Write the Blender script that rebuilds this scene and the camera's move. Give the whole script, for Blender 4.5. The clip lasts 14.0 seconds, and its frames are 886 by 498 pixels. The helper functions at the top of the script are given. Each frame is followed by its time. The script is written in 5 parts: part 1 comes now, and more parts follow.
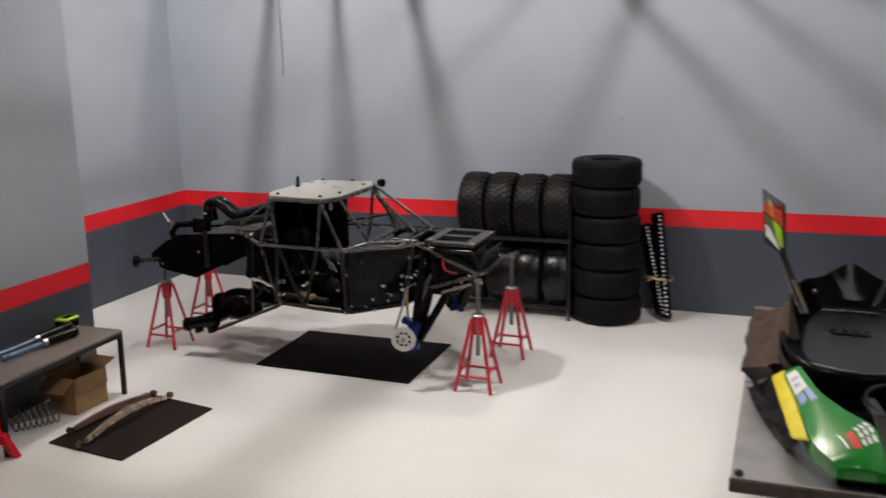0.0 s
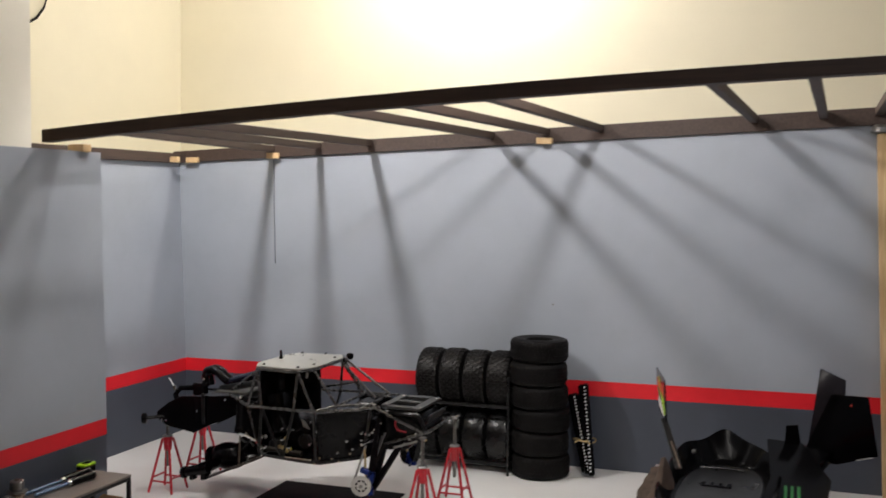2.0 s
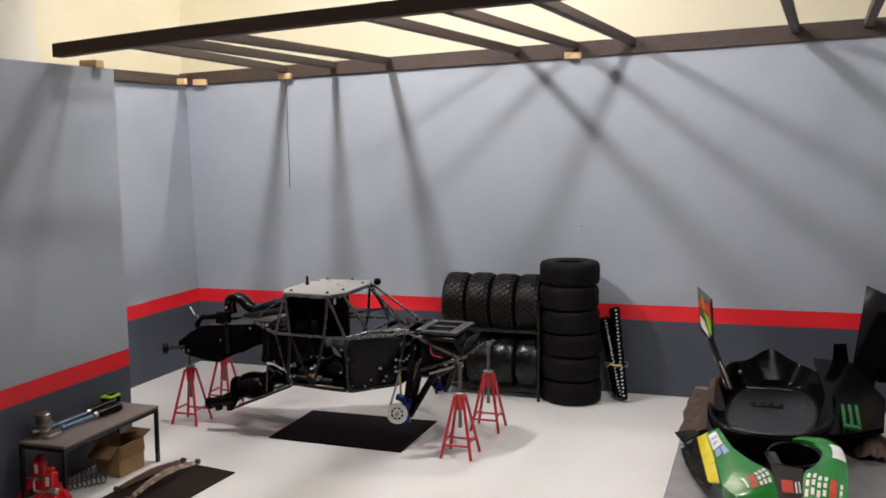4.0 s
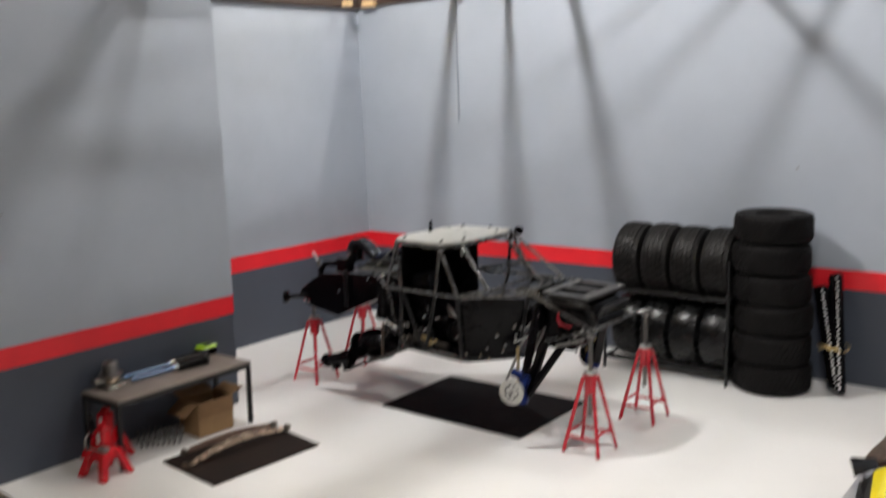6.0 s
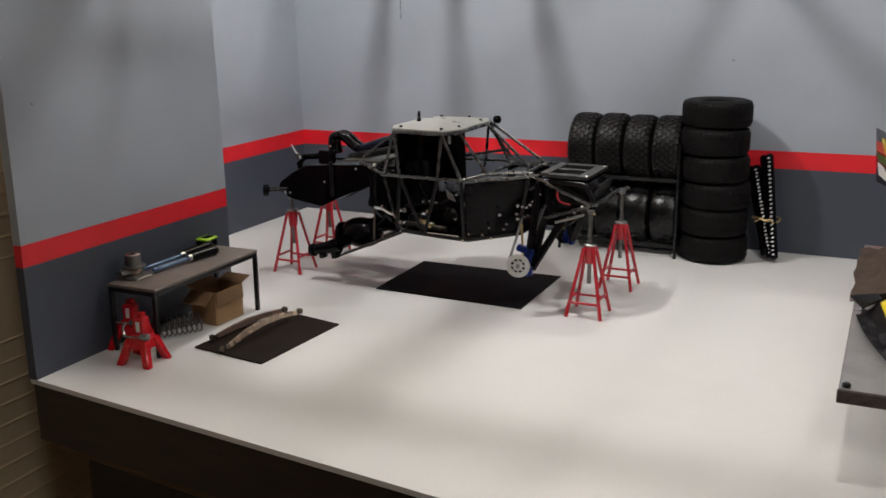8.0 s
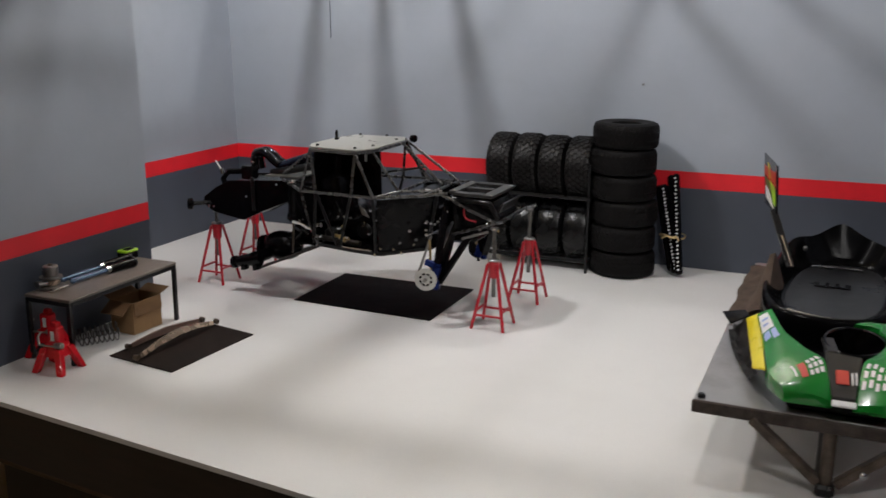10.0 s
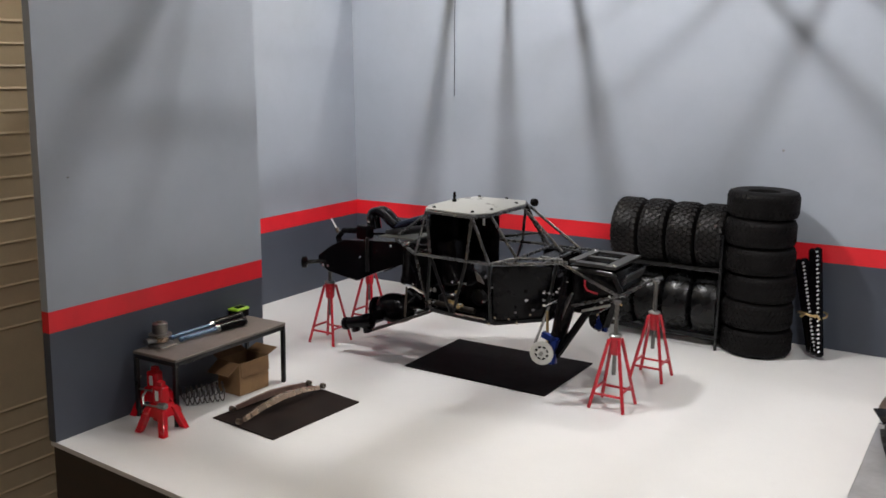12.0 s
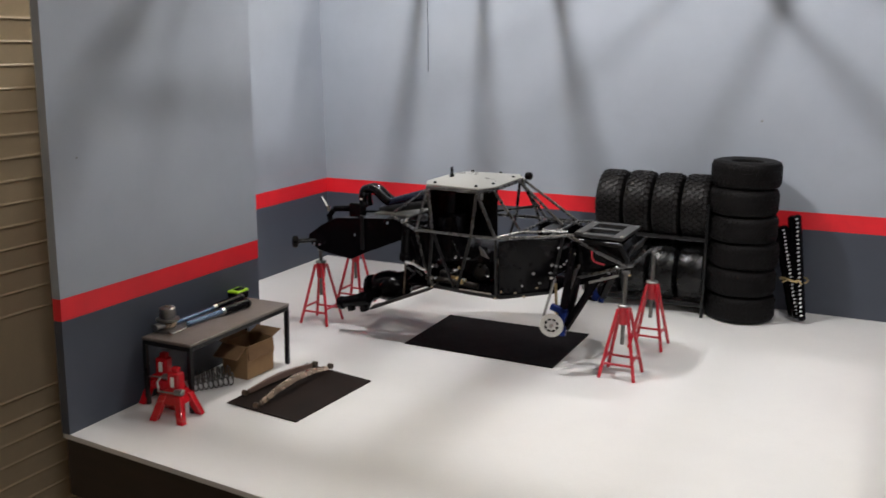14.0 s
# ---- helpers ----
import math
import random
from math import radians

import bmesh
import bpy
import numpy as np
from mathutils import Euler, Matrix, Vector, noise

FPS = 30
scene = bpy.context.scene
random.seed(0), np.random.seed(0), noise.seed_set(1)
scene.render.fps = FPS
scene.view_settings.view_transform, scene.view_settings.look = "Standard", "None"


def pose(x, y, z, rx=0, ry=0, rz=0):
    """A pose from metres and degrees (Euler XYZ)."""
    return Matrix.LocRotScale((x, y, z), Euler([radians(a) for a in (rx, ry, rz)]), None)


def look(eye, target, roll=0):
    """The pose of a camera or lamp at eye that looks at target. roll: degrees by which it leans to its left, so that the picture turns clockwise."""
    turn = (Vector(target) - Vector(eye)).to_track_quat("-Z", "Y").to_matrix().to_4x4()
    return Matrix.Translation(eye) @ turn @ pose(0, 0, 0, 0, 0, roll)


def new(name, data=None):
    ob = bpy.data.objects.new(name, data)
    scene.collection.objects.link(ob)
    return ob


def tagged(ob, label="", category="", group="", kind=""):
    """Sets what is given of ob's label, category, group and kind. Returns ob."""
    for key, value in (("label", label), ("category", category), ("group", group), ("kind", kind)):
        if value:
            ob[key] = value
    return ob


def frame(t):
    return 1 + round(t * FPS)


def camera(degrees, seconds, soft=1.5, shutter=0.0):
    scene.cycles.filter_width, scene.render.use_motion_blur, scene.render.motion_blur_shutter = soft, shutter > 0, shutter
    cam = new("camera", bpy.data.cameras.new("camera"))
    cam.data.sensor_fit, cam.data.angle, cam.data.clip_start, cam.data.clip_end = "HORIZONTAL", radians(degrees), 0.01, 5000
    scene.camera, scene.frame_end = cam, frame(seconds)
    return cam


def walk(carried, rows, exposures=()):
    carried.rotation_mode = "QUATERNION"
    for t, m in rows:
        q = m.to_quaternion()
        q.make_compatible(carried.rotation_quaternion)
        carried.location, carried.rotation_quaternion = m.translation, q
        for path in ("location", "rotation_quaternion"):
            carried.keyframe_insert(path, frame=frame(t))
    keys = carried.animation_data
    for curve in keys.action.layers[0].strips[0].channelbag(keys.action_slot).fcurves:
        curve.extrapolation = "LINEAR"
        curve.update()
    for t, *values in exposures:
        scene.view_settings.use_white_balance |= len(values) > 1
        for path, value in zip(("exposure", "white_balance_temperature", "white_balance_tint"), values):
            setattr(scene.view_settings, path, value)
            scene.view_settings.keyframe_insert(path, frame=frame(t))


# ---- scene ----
cam = camera(49.0, 14.0, soft=1.6, shutter=0.5)
PATH = [
    (0, (0.009, -0.057, 0.456), (-0.648, 1.784, 0.031), -0.6),
    (0.5, (0.005, -0.195, 0.462), (-0.455, 1.707, 0.048), -0.7),
    (1, (0.021, -0.312, 0.479), (-0.337, 1.614, 0.078), -0.5),
    (1.5, (0.086, -0.319, 0.495), (-0.452, 1.574, 0.142), -1.0),
    (2, (0.18, -0.332, 0.521), (-0.483, 1.552, 0.43), 0.4),
    (2.2, (0.212, -0.33, 0.532), (-0.456, 1.552, 0.44), -0.1),
    (4.5, (0.063, -0.261, 0.477), (-0.56, 1.625, 0.239), -0.3),
    (5, (0.13, -0.092, 0.47), (-0.717, 1.715, 0.346), 1.6),
    (5.5, (0.193, 0.04, 0.474), (-0.889, 1.718, 0.367), 1.0),
    (6, (0.192, 0.074, 0.451), (-0.99, 1.655, 0.126), -1.1),
    (6.5, (0.11, 0.029, 0.436), (-1.137, 1.521, -0.031), -1.0),
    (7, (0.035, -0.055, 0.437), (-1.085, 1.545, 0.01), -0.4),
    (7.5, (0.003, -0.12, 0.43), (-0.873, 1.608, -0.066), -1.4),
    (10, (0.103, -0.161, 0.457), (-0.658, 1.622, -0.031), 0.5),
    (10.5, (0.161, -0.127, 0.467), (-0.75, 1.576, -0.055), 1.5),
    (11, (0.185, -0.107, 0.462), (-0.94, 1.489, 0.03), 0.9),
    (11.5, (0.158, -0.091, 0.467), (-0.877, 1.571, 0.062), 1.3),
    (12, (0.078, -0.094, 0.464), (-0.918, 1.597, 0.077), 1.0),
    (12.5, (0.038, -0.107, 0.475), (-0.874, 1.625, 0.064), 0.8),
    (13, (-0.002, -0.133, 0.456), (-0.832, 1.645, 0.069), 0.7),
    (13.5, (-0.016, -0.148, 0.455), (-0.821, 1.639, 0.058), 0.4),
    (14, (-0.048, -0.153, 0.456), (-0.869, 1.62, 0.029), 0.7),
]
EXPOSURES = [(0, -0.22, 6500, 13), (0.5, -0.36, 6500, 13), (1.5, -0.32, 6480, 13), (2.2, -0.36, 6480, 13), (4.5, -0.20, 6400, 14), (5.5, -0.36, 6400, 13), (6, -0.02, 6350, 11), (7, -0.01, 6350, 11), (7.6, -0.24, 6400, 12),
             (10, -0.46, 6250, 12), (10.5, -0.44, 6250, 12), (11, -0.20, 6270, 12), (11.5, -0.18, 6230, 12), (12, -0.09, 6230, 12), (13, -0.13, 6230, 12), (14, -0.12, 6230, 12)]
walk(cam, [(t, look(eye, target, roll)) for t, eye, target, roll in PATH], EXPOSURES)
LAMP_A, POWER_A, AIM_A = (-0.752, 0.985, 1.00), 640.0, (-101, 0, -40)
LAMP_B, POWER_B = (-0.103, 1.04, 0.857), 560.0
FILL_LAMP, FILL_POWER = (-0.53, 1.78, 1.27), 500.0
LAMP_D, POWER_D = (0.50, -0.55, 1.80), 40.0

# ---- light ----
EXPOSURE = 0.0
scene.view_settings.exposure = EXPOSURE
world = bpy.data.worlds.new("room_air")
scene.world = world
world.use_nodes = True
world.node_tree.nodes["Background"].inputs["Color"].default_value = (0.9, 0.85, 0.75, 1)
world.node_tree.nodes["Background"].inputs["Strength"].default_value = 0.02


# ---- materials ----
def mat(name, color, rough=0.6, metal=0.0, var=0.12, scale=40.0, bump=0.1, fine=400.0, spec=0.5, rvar=0.1, coat=0.0, dark=None, stain=0.0, stain_scale=6.0):
    """A surface with two scales of colour change, uneven gloss and fine relief. Sizes are per metre."""
    m = bpy.data.materials.new(name)
    m.use_nodes = True
    nt = m.node_tree
    b = nt.nodes["Principled BSDF"]
    b.inputs["Metallic"].default_value = metal
    b.inputs["Specular IOR Level"].default_value = spec
    b.inputs["Coat Weight"].default_value = coat
    b.inputs["Coat Roughness"].default_value = 0.08
    tc = nt.nodes.new("ShaderNodeTexCoord")

    def noisy(s, detail=4.0, rough_=0.6):
        n = nt.nodes.new("ShaderNodeTexNoise")
        n.inputs["Scale"].default_value = s
        n.inputs["Detail"].default_value = detail
        n.inputs["Roughness"].default_value = rough_
        nt.links.new(tc.outputs["Object"], n.inputs["Vector"])
        return n

    n1, n2 = noisy(scale), noisy(fine, 3.0)
    rgb = Vector(color[:3])
    lo = Vector(dark[:3]) if dark else rgb * (1 - 2 * var)
    ramp = nt.nodes.new("ShaderNodeValToRGB")
    ramp.color_ramp.elements[0].position, ramp.color_ramp.elements[1].position = 0.3, 0.7
    ramp.color_ramp.elements[0].color = (*lo, 1)
    ramp.color_ramp.elements[1].color = (*(rgb * (1 + var * 0.5)), 1)
    nt.links.new(n1.outputs["Fac"], ramp.inputs["Fac"])
    mix = nt.nodes.new("ShaderNodeMix")
    mix.data_type, mix.blend_type = "RGBA", "MULTIPLY"
    fr = nt.nodes.new("ShaderNodeMapRange")
    fr.inputs["From Min"].default_value, fr.inputs["From Max"].default_value = 0.3, 0.7
    fr.inputs["To Min"].default_value, fr.inputs["To Max"].default_value = 1 - var, 1.0
    nt.links.new(n2.outputs["Fac"], fr.inputs["Value"])
    mix.inputs["Factor"].default_value = 1.0
    nt.links.new(ramp.outputs["Color"], mix.inputs["A"])
    nt.links.new(fr.outputs["Result"], mix.inputs["B"])
    col = mix.outputs["Result"]
    if stain > 0:
        n3 = noisy(stain_scale, 6.0, 0.7)
        r3 = nt.nodes.new("ShaderNodeMapRange")
        r3.inputs["From Min"].default_value, r3.inputs["From Max"].default_value = 0.5, 0.72
        r3.inputs["To Min"].default_value, r3.inputs["To Max"].default_value = 1.0, 1 - stain
        nt.links.new(n3.outputs["Fac"], r3.inputs["Value"])
        mx = nt.nodes.new("ShaderNodeMix")
        mx.data_type, mx.blend_type = "RGBA", "MULTIPLY"
        mx.inputs["Factor"].default_value = 1.0
        nt.links.new(col, mx.inputs["A"])
        nt.links.new(r3.outputs["Result"], mx.inputs["B"])
        col = mx.outputs["Result"]
    nt.links.new(col, b.inputs["Base Color"])
    rr = nt.nodes.new("ShaderNodeMapRange")
    rr.inputs["To Min"].default_value, rr.inputs["To Max"].default_value = max(0.02, rough - rvar), min(1, rough + rvar)
    nt.links.new(n1.outputs["Fac"], rr.inputs["Value"])
    nt.links.new(rr.outputs["Result"], b.inputs["Roughness"])
    bp = nt.nodes.new("ShaderNodeBump")
    bp.inputs["Strength"].default_value = bump
    bp.inputs["Distance"].default_value = 0.001
    nt.links.new(n2.outputs["Fac"], bp.inputs["Height"])
    nt.links.new(bp.outputs["Normal"], b.inputs["Normal"])
    return m


def glow(name, color, strength):
    m = bpy.data.materials.new(name)
    m.use_nodes = True
    nt = m.node_tree
    nt.nodes.remove(nt.nodes["Principled BSDF"])
    e = nt.nodes.new("ShaderNodeEmission")
    e.inputs["Color"].default_value, e.inputs["Strength"].default_value = (*color, 1), strength
    nt.links.new(e.outputs[0], nt.nodes["Material Output"].inputs["Surface"])
    return m


def grained(name, light, dark, along="x", scale=30.0, rough=0.55, bump=0.15):
    """Wood: rings stretched along one axis, with pores."""
    m = mat(name, light, rough, 0, 0.1, scale, bump, 600)
    nt = m.node_tree
    tc = nt.nodes["Texture Coordinate"]
    mp = nt.nodes.new("ShaderNodeMapping")
    stretch = {"x": (0.06, 1, 1), "y": (1, 0.06, 1), "z": (1, 1, 0.06)}[along]
    mp.inputs["Scale"].default_value = stretch
    nt.links.new(tc.outputs["Object"], mp.inputs["Vector"])
    for n in [n for n in nt.nodes if n.bl_idname == "ShaderNodeTexNoise"]:
        nt.links.new(mp.outputs["Vector"], n.inputs["Vector"])
        if n.inputs["Scale"].default_value == scale:
            n.inputs["Scale"].default_value = scale * 6
    r = [n for n in nt.nodes if n.bl_idname == "ShaderNodeValToRGB"][0]
    r.color_ramp.elements[0].color, r.color_ramp.elements[1].color = (*dark, 1), (*light, 1)
    return m


WALL_GREY = mat("grey_wall_paint", (0.375, 0.41, 0.465), 0.55, 0, 0.04, 7, 0.12, 900, stain=0.05)
WALL_RED = mat("red_stripe_paint", (0.88, 0.018, 0.030), 0.45, 0, 0.06, 20, 0.08, 900)
WALL_DARK = mat("slate_wall_paint", (0.068, 0.079, 0.105), 0.5, 0, 0.07, 9, 0.12, 900)
FLOOR_WHITE = mat("white_floor_paint", (0.77, 0.765, 0.755), 0.38, 0, 0.03, 5, 0.06, 500, stain=0.07, stain_scale=5)
BASE_BROWN = grained("dark_stained_edge", (0.038, 0.023, 0.018), (0.02, 0.012, 0.009), "x", 20, 0.5)
TABLE_TAN = grained("tan_table_wood", (0.16, 0.095, 0.055), (0.10, 0.055, 0.032), "x", 20, 0.5)
FRAME_BROWN = grained("walnut_stained_pine", (0.075, 0.047, 0.036), (0.04, 0.024, 0.018), "y", 30, 0.6, 0.25)
BAR_BROWN = grained("dark_stained_bar", (0.05, 0.03, 0.025), (0.025, 0.014, 0.012), "x", 30, 0.6, 0.25)
PINE = grained("bare_pine", (0.74, 0.54, 0.30), (0.60, 0.39, 0.19), "z", 25, 0.6)
CREAM = mat("cream_room_wall", (0.84, 0.78, 0.60), 0.7, 0, 0.03, 3, 0.2, 350)
# darker finishes for the unseen ceiling and walls, to cut bounced light
DIM_CEILING = mat("dim_unseen_ceiling", (0.34, 0.31, 0.27), 0.8, 0, 0.05, 4, 0.2, 300)
DIM_WALL = grained("dim_unseen_wall", (0.26, 0.18, 0.11), (0.17, 0.11, 0.06), "z", 12, 0.6)
CASING = mat("white_casing_paint", (0.80, 0.77, 0.68), 0.45, 0, 0.03, 6, 0.1, 500)
JAMB = grained("brown_window_jamb", (0.20, 0.11, 0.045), (0.12, 0.06, 0.02), "z", 20, 0.5)
CARPET = mat("brown_carpet", (0.16, 0.12, 0.09), 0.95, 0, 0.2, 60, 0.5, 900)
SLAT = mat("tan_blind_slat", (0.80, 0.64, 0.42), 0.45, 0, 0.05, 10, 0.08, 500)
BLACK_PLASTIC = mat("black_plastic", (0.0045, 0.0038, 0.0048), 0.22, 0, 0.25, 60, 0.08, 900, rvar=0.08, spec=0.13)
BLACK_SATIN = mat("black_painted_steel", (0.008, 0.008, 0.009), 0.3, 0.2, 0.2, 60, 0.1, 900)
TUBE = mat("gunmetal_tube", (0.140, 0.137, 0.137), 0.27, 0.88, 0.06, 80, 0.05, 900)
GREY_STEEL = mat("scuffed_steel", (0.36, 0.35, 0.34), 0.35, 0.9, 0.2, 50, 0.15, 900, stain=0.25, stain_scale=25)
CHROME = mat("bright_steel", (0.75, 0.75, 0.74), 0.18, 1.0, 0.08, 60, 0.05, 900)
RUBBER = mat("black_rubber", (0.0095, 0.0085, 0.0085), 0.58, 0, 0.3, 45, 0.3, 700, spec=0.15, stain=0.2, stain_scale=30)
# paler than the carcass: groove contrast put into the colour
RUBBER_TREAD = mat("pale_tread_rubber", (0.0155, 0.0135, 0.013), 0.48, 0, 0.3, 45, 0.3, 700, spec=0.3, stain=0.3, stain_scale=30)
RUBBER_SLICK = mat("worn_glossy_rubber", (0.009, 0.009, 0.0095), 0.27, 0, 0.3, 45, 0.22, 500, spec=0.30, stain=0.2, stain_scale=30)
RED_PAINT = mat("red_enamel", (0.60, 0.014, 0.030), 0.32, 0, 0.12, 60, 0.08, 700, coat=0.3)
JACK_RED = mat("bright_red_enamel", (0.68, 0.008, 0.018), 0.25, 0, 0.1, 60, 0.06, 700, coat=0.5)
MAT_BLACK = mat("black_rubber_sheet", (0.005, 0.0042, 0.0045), 0.6, 0, 0.3, 30, 0.35, 900, spec=0.10, stain=0.3, stain_scale=14)
MAT_BROWN = mat("brown_black_sheet", (0.021, 0.0125, 0.010), 0.7, 0, 0.3, 30, 0.35, 900, spec=0.15)
BENCH_TOP = mat("taupe_bench_top", (0.19, 0.16, 0.14), 0.42, 0, 0.15, 40, 0.2, 700)
CARD = mat("kraft_cardboard", (0.36, 0.215, 0.10), 0.8, 0, 0.1, 40, 0.3, 600)
CARD_IN = mat("kraft_cardboard_inside", (0.28, 0.16, 0.075), 0.85, 0, 0.1, 40, 0.3, 600)
ROOF = mat("silver_roof_panel", (0.43, 0.43, 0.40), 0.30, 0.3, 0.06, 30, 0.06, 900)
BLUE = mat("anodised_blue", (0.015, 0.035, 0.20), 0.28, 0.8, 0.15, 60, 0.05, 900)
BLUE_LIGHT = mat("pale_blue_anodised", (0.30, 0.45, 0.72), 0.22, 0.85, 0.15, 60, 0.05, 900)
DISC_WHITE = mat("pale_brake_disc", (0.66, 0.66, 0.63), 0.35, 0.3, 0.08, 60, 0.08, 900)
POST_STEEL = mat("dull_post_steel", (0.22, 0.21, 0.20), 0.35, 0.85, 0.2, 60, 0.15, 900)
LINK = mat("bronze_grey_alloy", (0.60, 0.47, 0.36), 0.27, 0.7, 0.07, 50, 0.08, 900, stain=0.12, stain_scale=35)
LINK_DARK = mat("dark_bronze_alloy", (0.17, 0.13, 0.10), 0.35, 0.65, 0.2, 50, 0.15, 900)
GREEN = mat("green_gloss_body", (0.010, 0.235, 0.028), 0.24, 0, 0.1, 30, 0.04, 700, spec=0.35, coat=0.3)
YELLOW = mat("yellow_gloss", (0.80, 0.66, 0.01), 0.3, 0, 0.06, 40, 0.04, 700, coat=0.4)
NEON = mat("lime_green_plastic", (0.42, 0.75, 0.02), 0.35, 0, 0.08, 60, 0.05, 700)
STICKER = mat("white_sticker", (0.80, 0.80, 0.80), 0.4, 0, 0.03, 60, 0.02, 700)
STICKER_RED = mat("red_sticker", (0.60, 0.05, 0.03), 0.4, 0, 0.05, 60, 0.02, 700)
STICKER_BLUE = mat("blue_sticker", (0.30, 0.40, 0.68), 0.4, 0, 0.05, 60, 0.02, 700)
RED_WIRE = mat("red_wire", (0.55, 0.02, 0.04), 0.4, 0, 0.05, 60, 0.02, 700)
GOLD = mat("brass", (0.70, 0.52, 0.25), 0.3, 0.9, 0.1, 60, 0.05, 700)
CLOTH = mat("brown_rag", (0.19, 0.135, 0.105), 0.9, 0, 0.2, 60, 0.6, 900)
LOGO_DARK = mat("dark_green_print", (0.012, 0.13, 0.025), 0.4, 0, 0.05, 60, 0.02, 700)


# ---- mesh helpers ----
def mesh_of(name, bm, material, smooth=35.0):
    bmesh.ops.recalc_face_normals(bm, faces=bm.faces)
    me = bpy.data.meshes.new(name)
    bm.to_mesh(me)
    bm.free()
    me.materials.append(material)
    if smooth:
        me.shade_smooth()
        me.set_sharp_from_angle(angle=radians(smooth))
    return me


def part(name, bm, material, parent, label="", smooth=35.0):
    ob = new(name, mesh_of(name, bm, material, smooth))
    ob.parent = parent
    return tagged(ob, label=label)


def thing(name, at, label, category, group="", kind="", turn=0.0):
    e = new(name)
    e.empty_display_size = 0.02
    e.matrix_world = pose(*at, 0, 0, turn)
    return tagged(e, label, category, group, kind)


def B():
    return bmesh.new()


def box(bm, c, s, bevel=0.0, m=None, seg=1):
    """A box with its middle at c and sides s, edges bevelled."""
    r = bmesh.ops.create_cube(bm, size=1.0)
    vs = r["verts"]
    for v in vs:
        v.co = Vector((v.co.x * s[0], v.co.y * s[1], v.co.z * s[2]))
    if bevel > 0:
        es = list({e for v in vs for e in v.link_edges})
        g = bmesh.ops.bevel(bm, geom=es, offset=bevel, segments=seg, affect="EDGES", profile=0.5)
        vs = list({v for f in g["faces"] for v in f.verts} | {v for v in vs if v.is_valid})
    for v in vs:
        v.co = (m @ v.co if m else v.co) + Vector(c)
    return bm


def beam(bm, a, b, w, h, bevel=0.0):
    """A bar of square section from a to b, w wide and h high."""
    a, b = Vector(a), Vector(b)
    d = b - a
    q = d.to_track_quat("X", "Z").to_matrix().to_4x4()
    return box(bm, (a + b) / 2, (d.length, w, h), bevel, q)


def tube(bm, a, b, r, seg=8, r2=None):
    a, b = Vector(a), Vector(b)
    d = b - a
    m = Matrix.Translation((a + b) / 2) @ d.to_track_quat("Z", "Y").to_matrix().to_4x4()
    bmesh.ops.create_cone(bm, cap_ends=True, segments=seg, radius1=r, radius2=r if r2 is None else r2, depth=d.length, matrix=m)
    return bm


def ball(bm, c, r, sub=2, s=(1, 1, 1)):
    bmesh.ops.create_icosphere(bm, subdivisions=sub, radius=r, matrix=Matrix.Translation(c) @ Matrix.Diagonal((*s, 1)))
    return bm


def pipe(bm, pts, r, seg=8):
    """A bent tube along points, with round knees."""
    pts = [Vector(p) for p in pts]
    for a, b in zip(pts, pts[1:]):
        tube(bm, a, b, r, seg)
    for p in pts[1:-1]:
        bmesh.ops.create_icosphere(bm, subdivisions=1, radius=r * 1.04, matrix=Matrix.Translation(p))
    return bm


def sweep(bm, pts, r, seg=6, closed=False):
    """One smooth skin round a dense line of points; r may be a list."""
    pts = [Vector(p) for p in pts]
    n = len(pts)
    rings = []
    up = Vector((0.13, 0.21, 0.97))
    for i, p in enumerate(pts):
        if closed:
            d = pts[(i + 1) % n] - pts[i - 1]
        else:
            d = pts[min(i + 1, n - 1)] - pts[max(i - 1, 0)]
        d.normalize()
        u = d.cross(up)
        if u.length < 1e-4:
            u = d.cross(Vector((1, 0, 0)))
        u.normalize()
        w = u.cross(d)
        rr = r[i] if isinstance(r, (list, tuple)) else r
        rings.append([bm.verts.new(p + rr * (math.cos(k * math.tau / seg) * u + math.sin(k * math.tau / seg) * w)) for k in range(seg)])
    for i in range(n if closed else n - 1):
        a, b = rings[i], rings[(i + 1) % n]
        for k in range(seg):
            bm.faces.new((a[k], a[(k + 1) % seg], b[(k + 1) % seg], b[k]))
    if not closed:
        bm.faces.new(rings[0])
        bm.faces.new(rings[-1])
    return bm


def lathe(bm, prof, seg=32, m=None):
    """Turns a profile of (radius, height) round z; a closed profile gives a ring."""
    m = m or Matrix()
    rings = [[bm.verts.new(m @ Vector((r * math.cos(k * math.tau / seg), r * math.sin(k * math.tau / seg), h))) for k in range(seg)] for r, h in prof]
    for a, b in zip(rings, rings[1:]):
        for k in range(seg):
            bm.faces.new((a[k], a[(k + 1) % seg], b[(k + 1) % seg], b[k]))
    return rings


def ring(bm, prof, seg=32, m=None):
    """A closed profile turned round z."""
    rs = lathe(bm, prof, seg, m)
    for k in range(seg):
        bm.faces.new((rs[-1][k], rs[-1][(k + 1) % seg], rs[0][(k + 1) % seg], rs[0][k]))
    return bm


def disc_solid(bm, prof, seg=24, m=None):
    """An open profile turned round z, its two ends closed."""
    rs = lathe(bm, prof, seg, m)
    bm.faces.new(rs[0])
    bm.faces.new(rs[-1])
    return bm


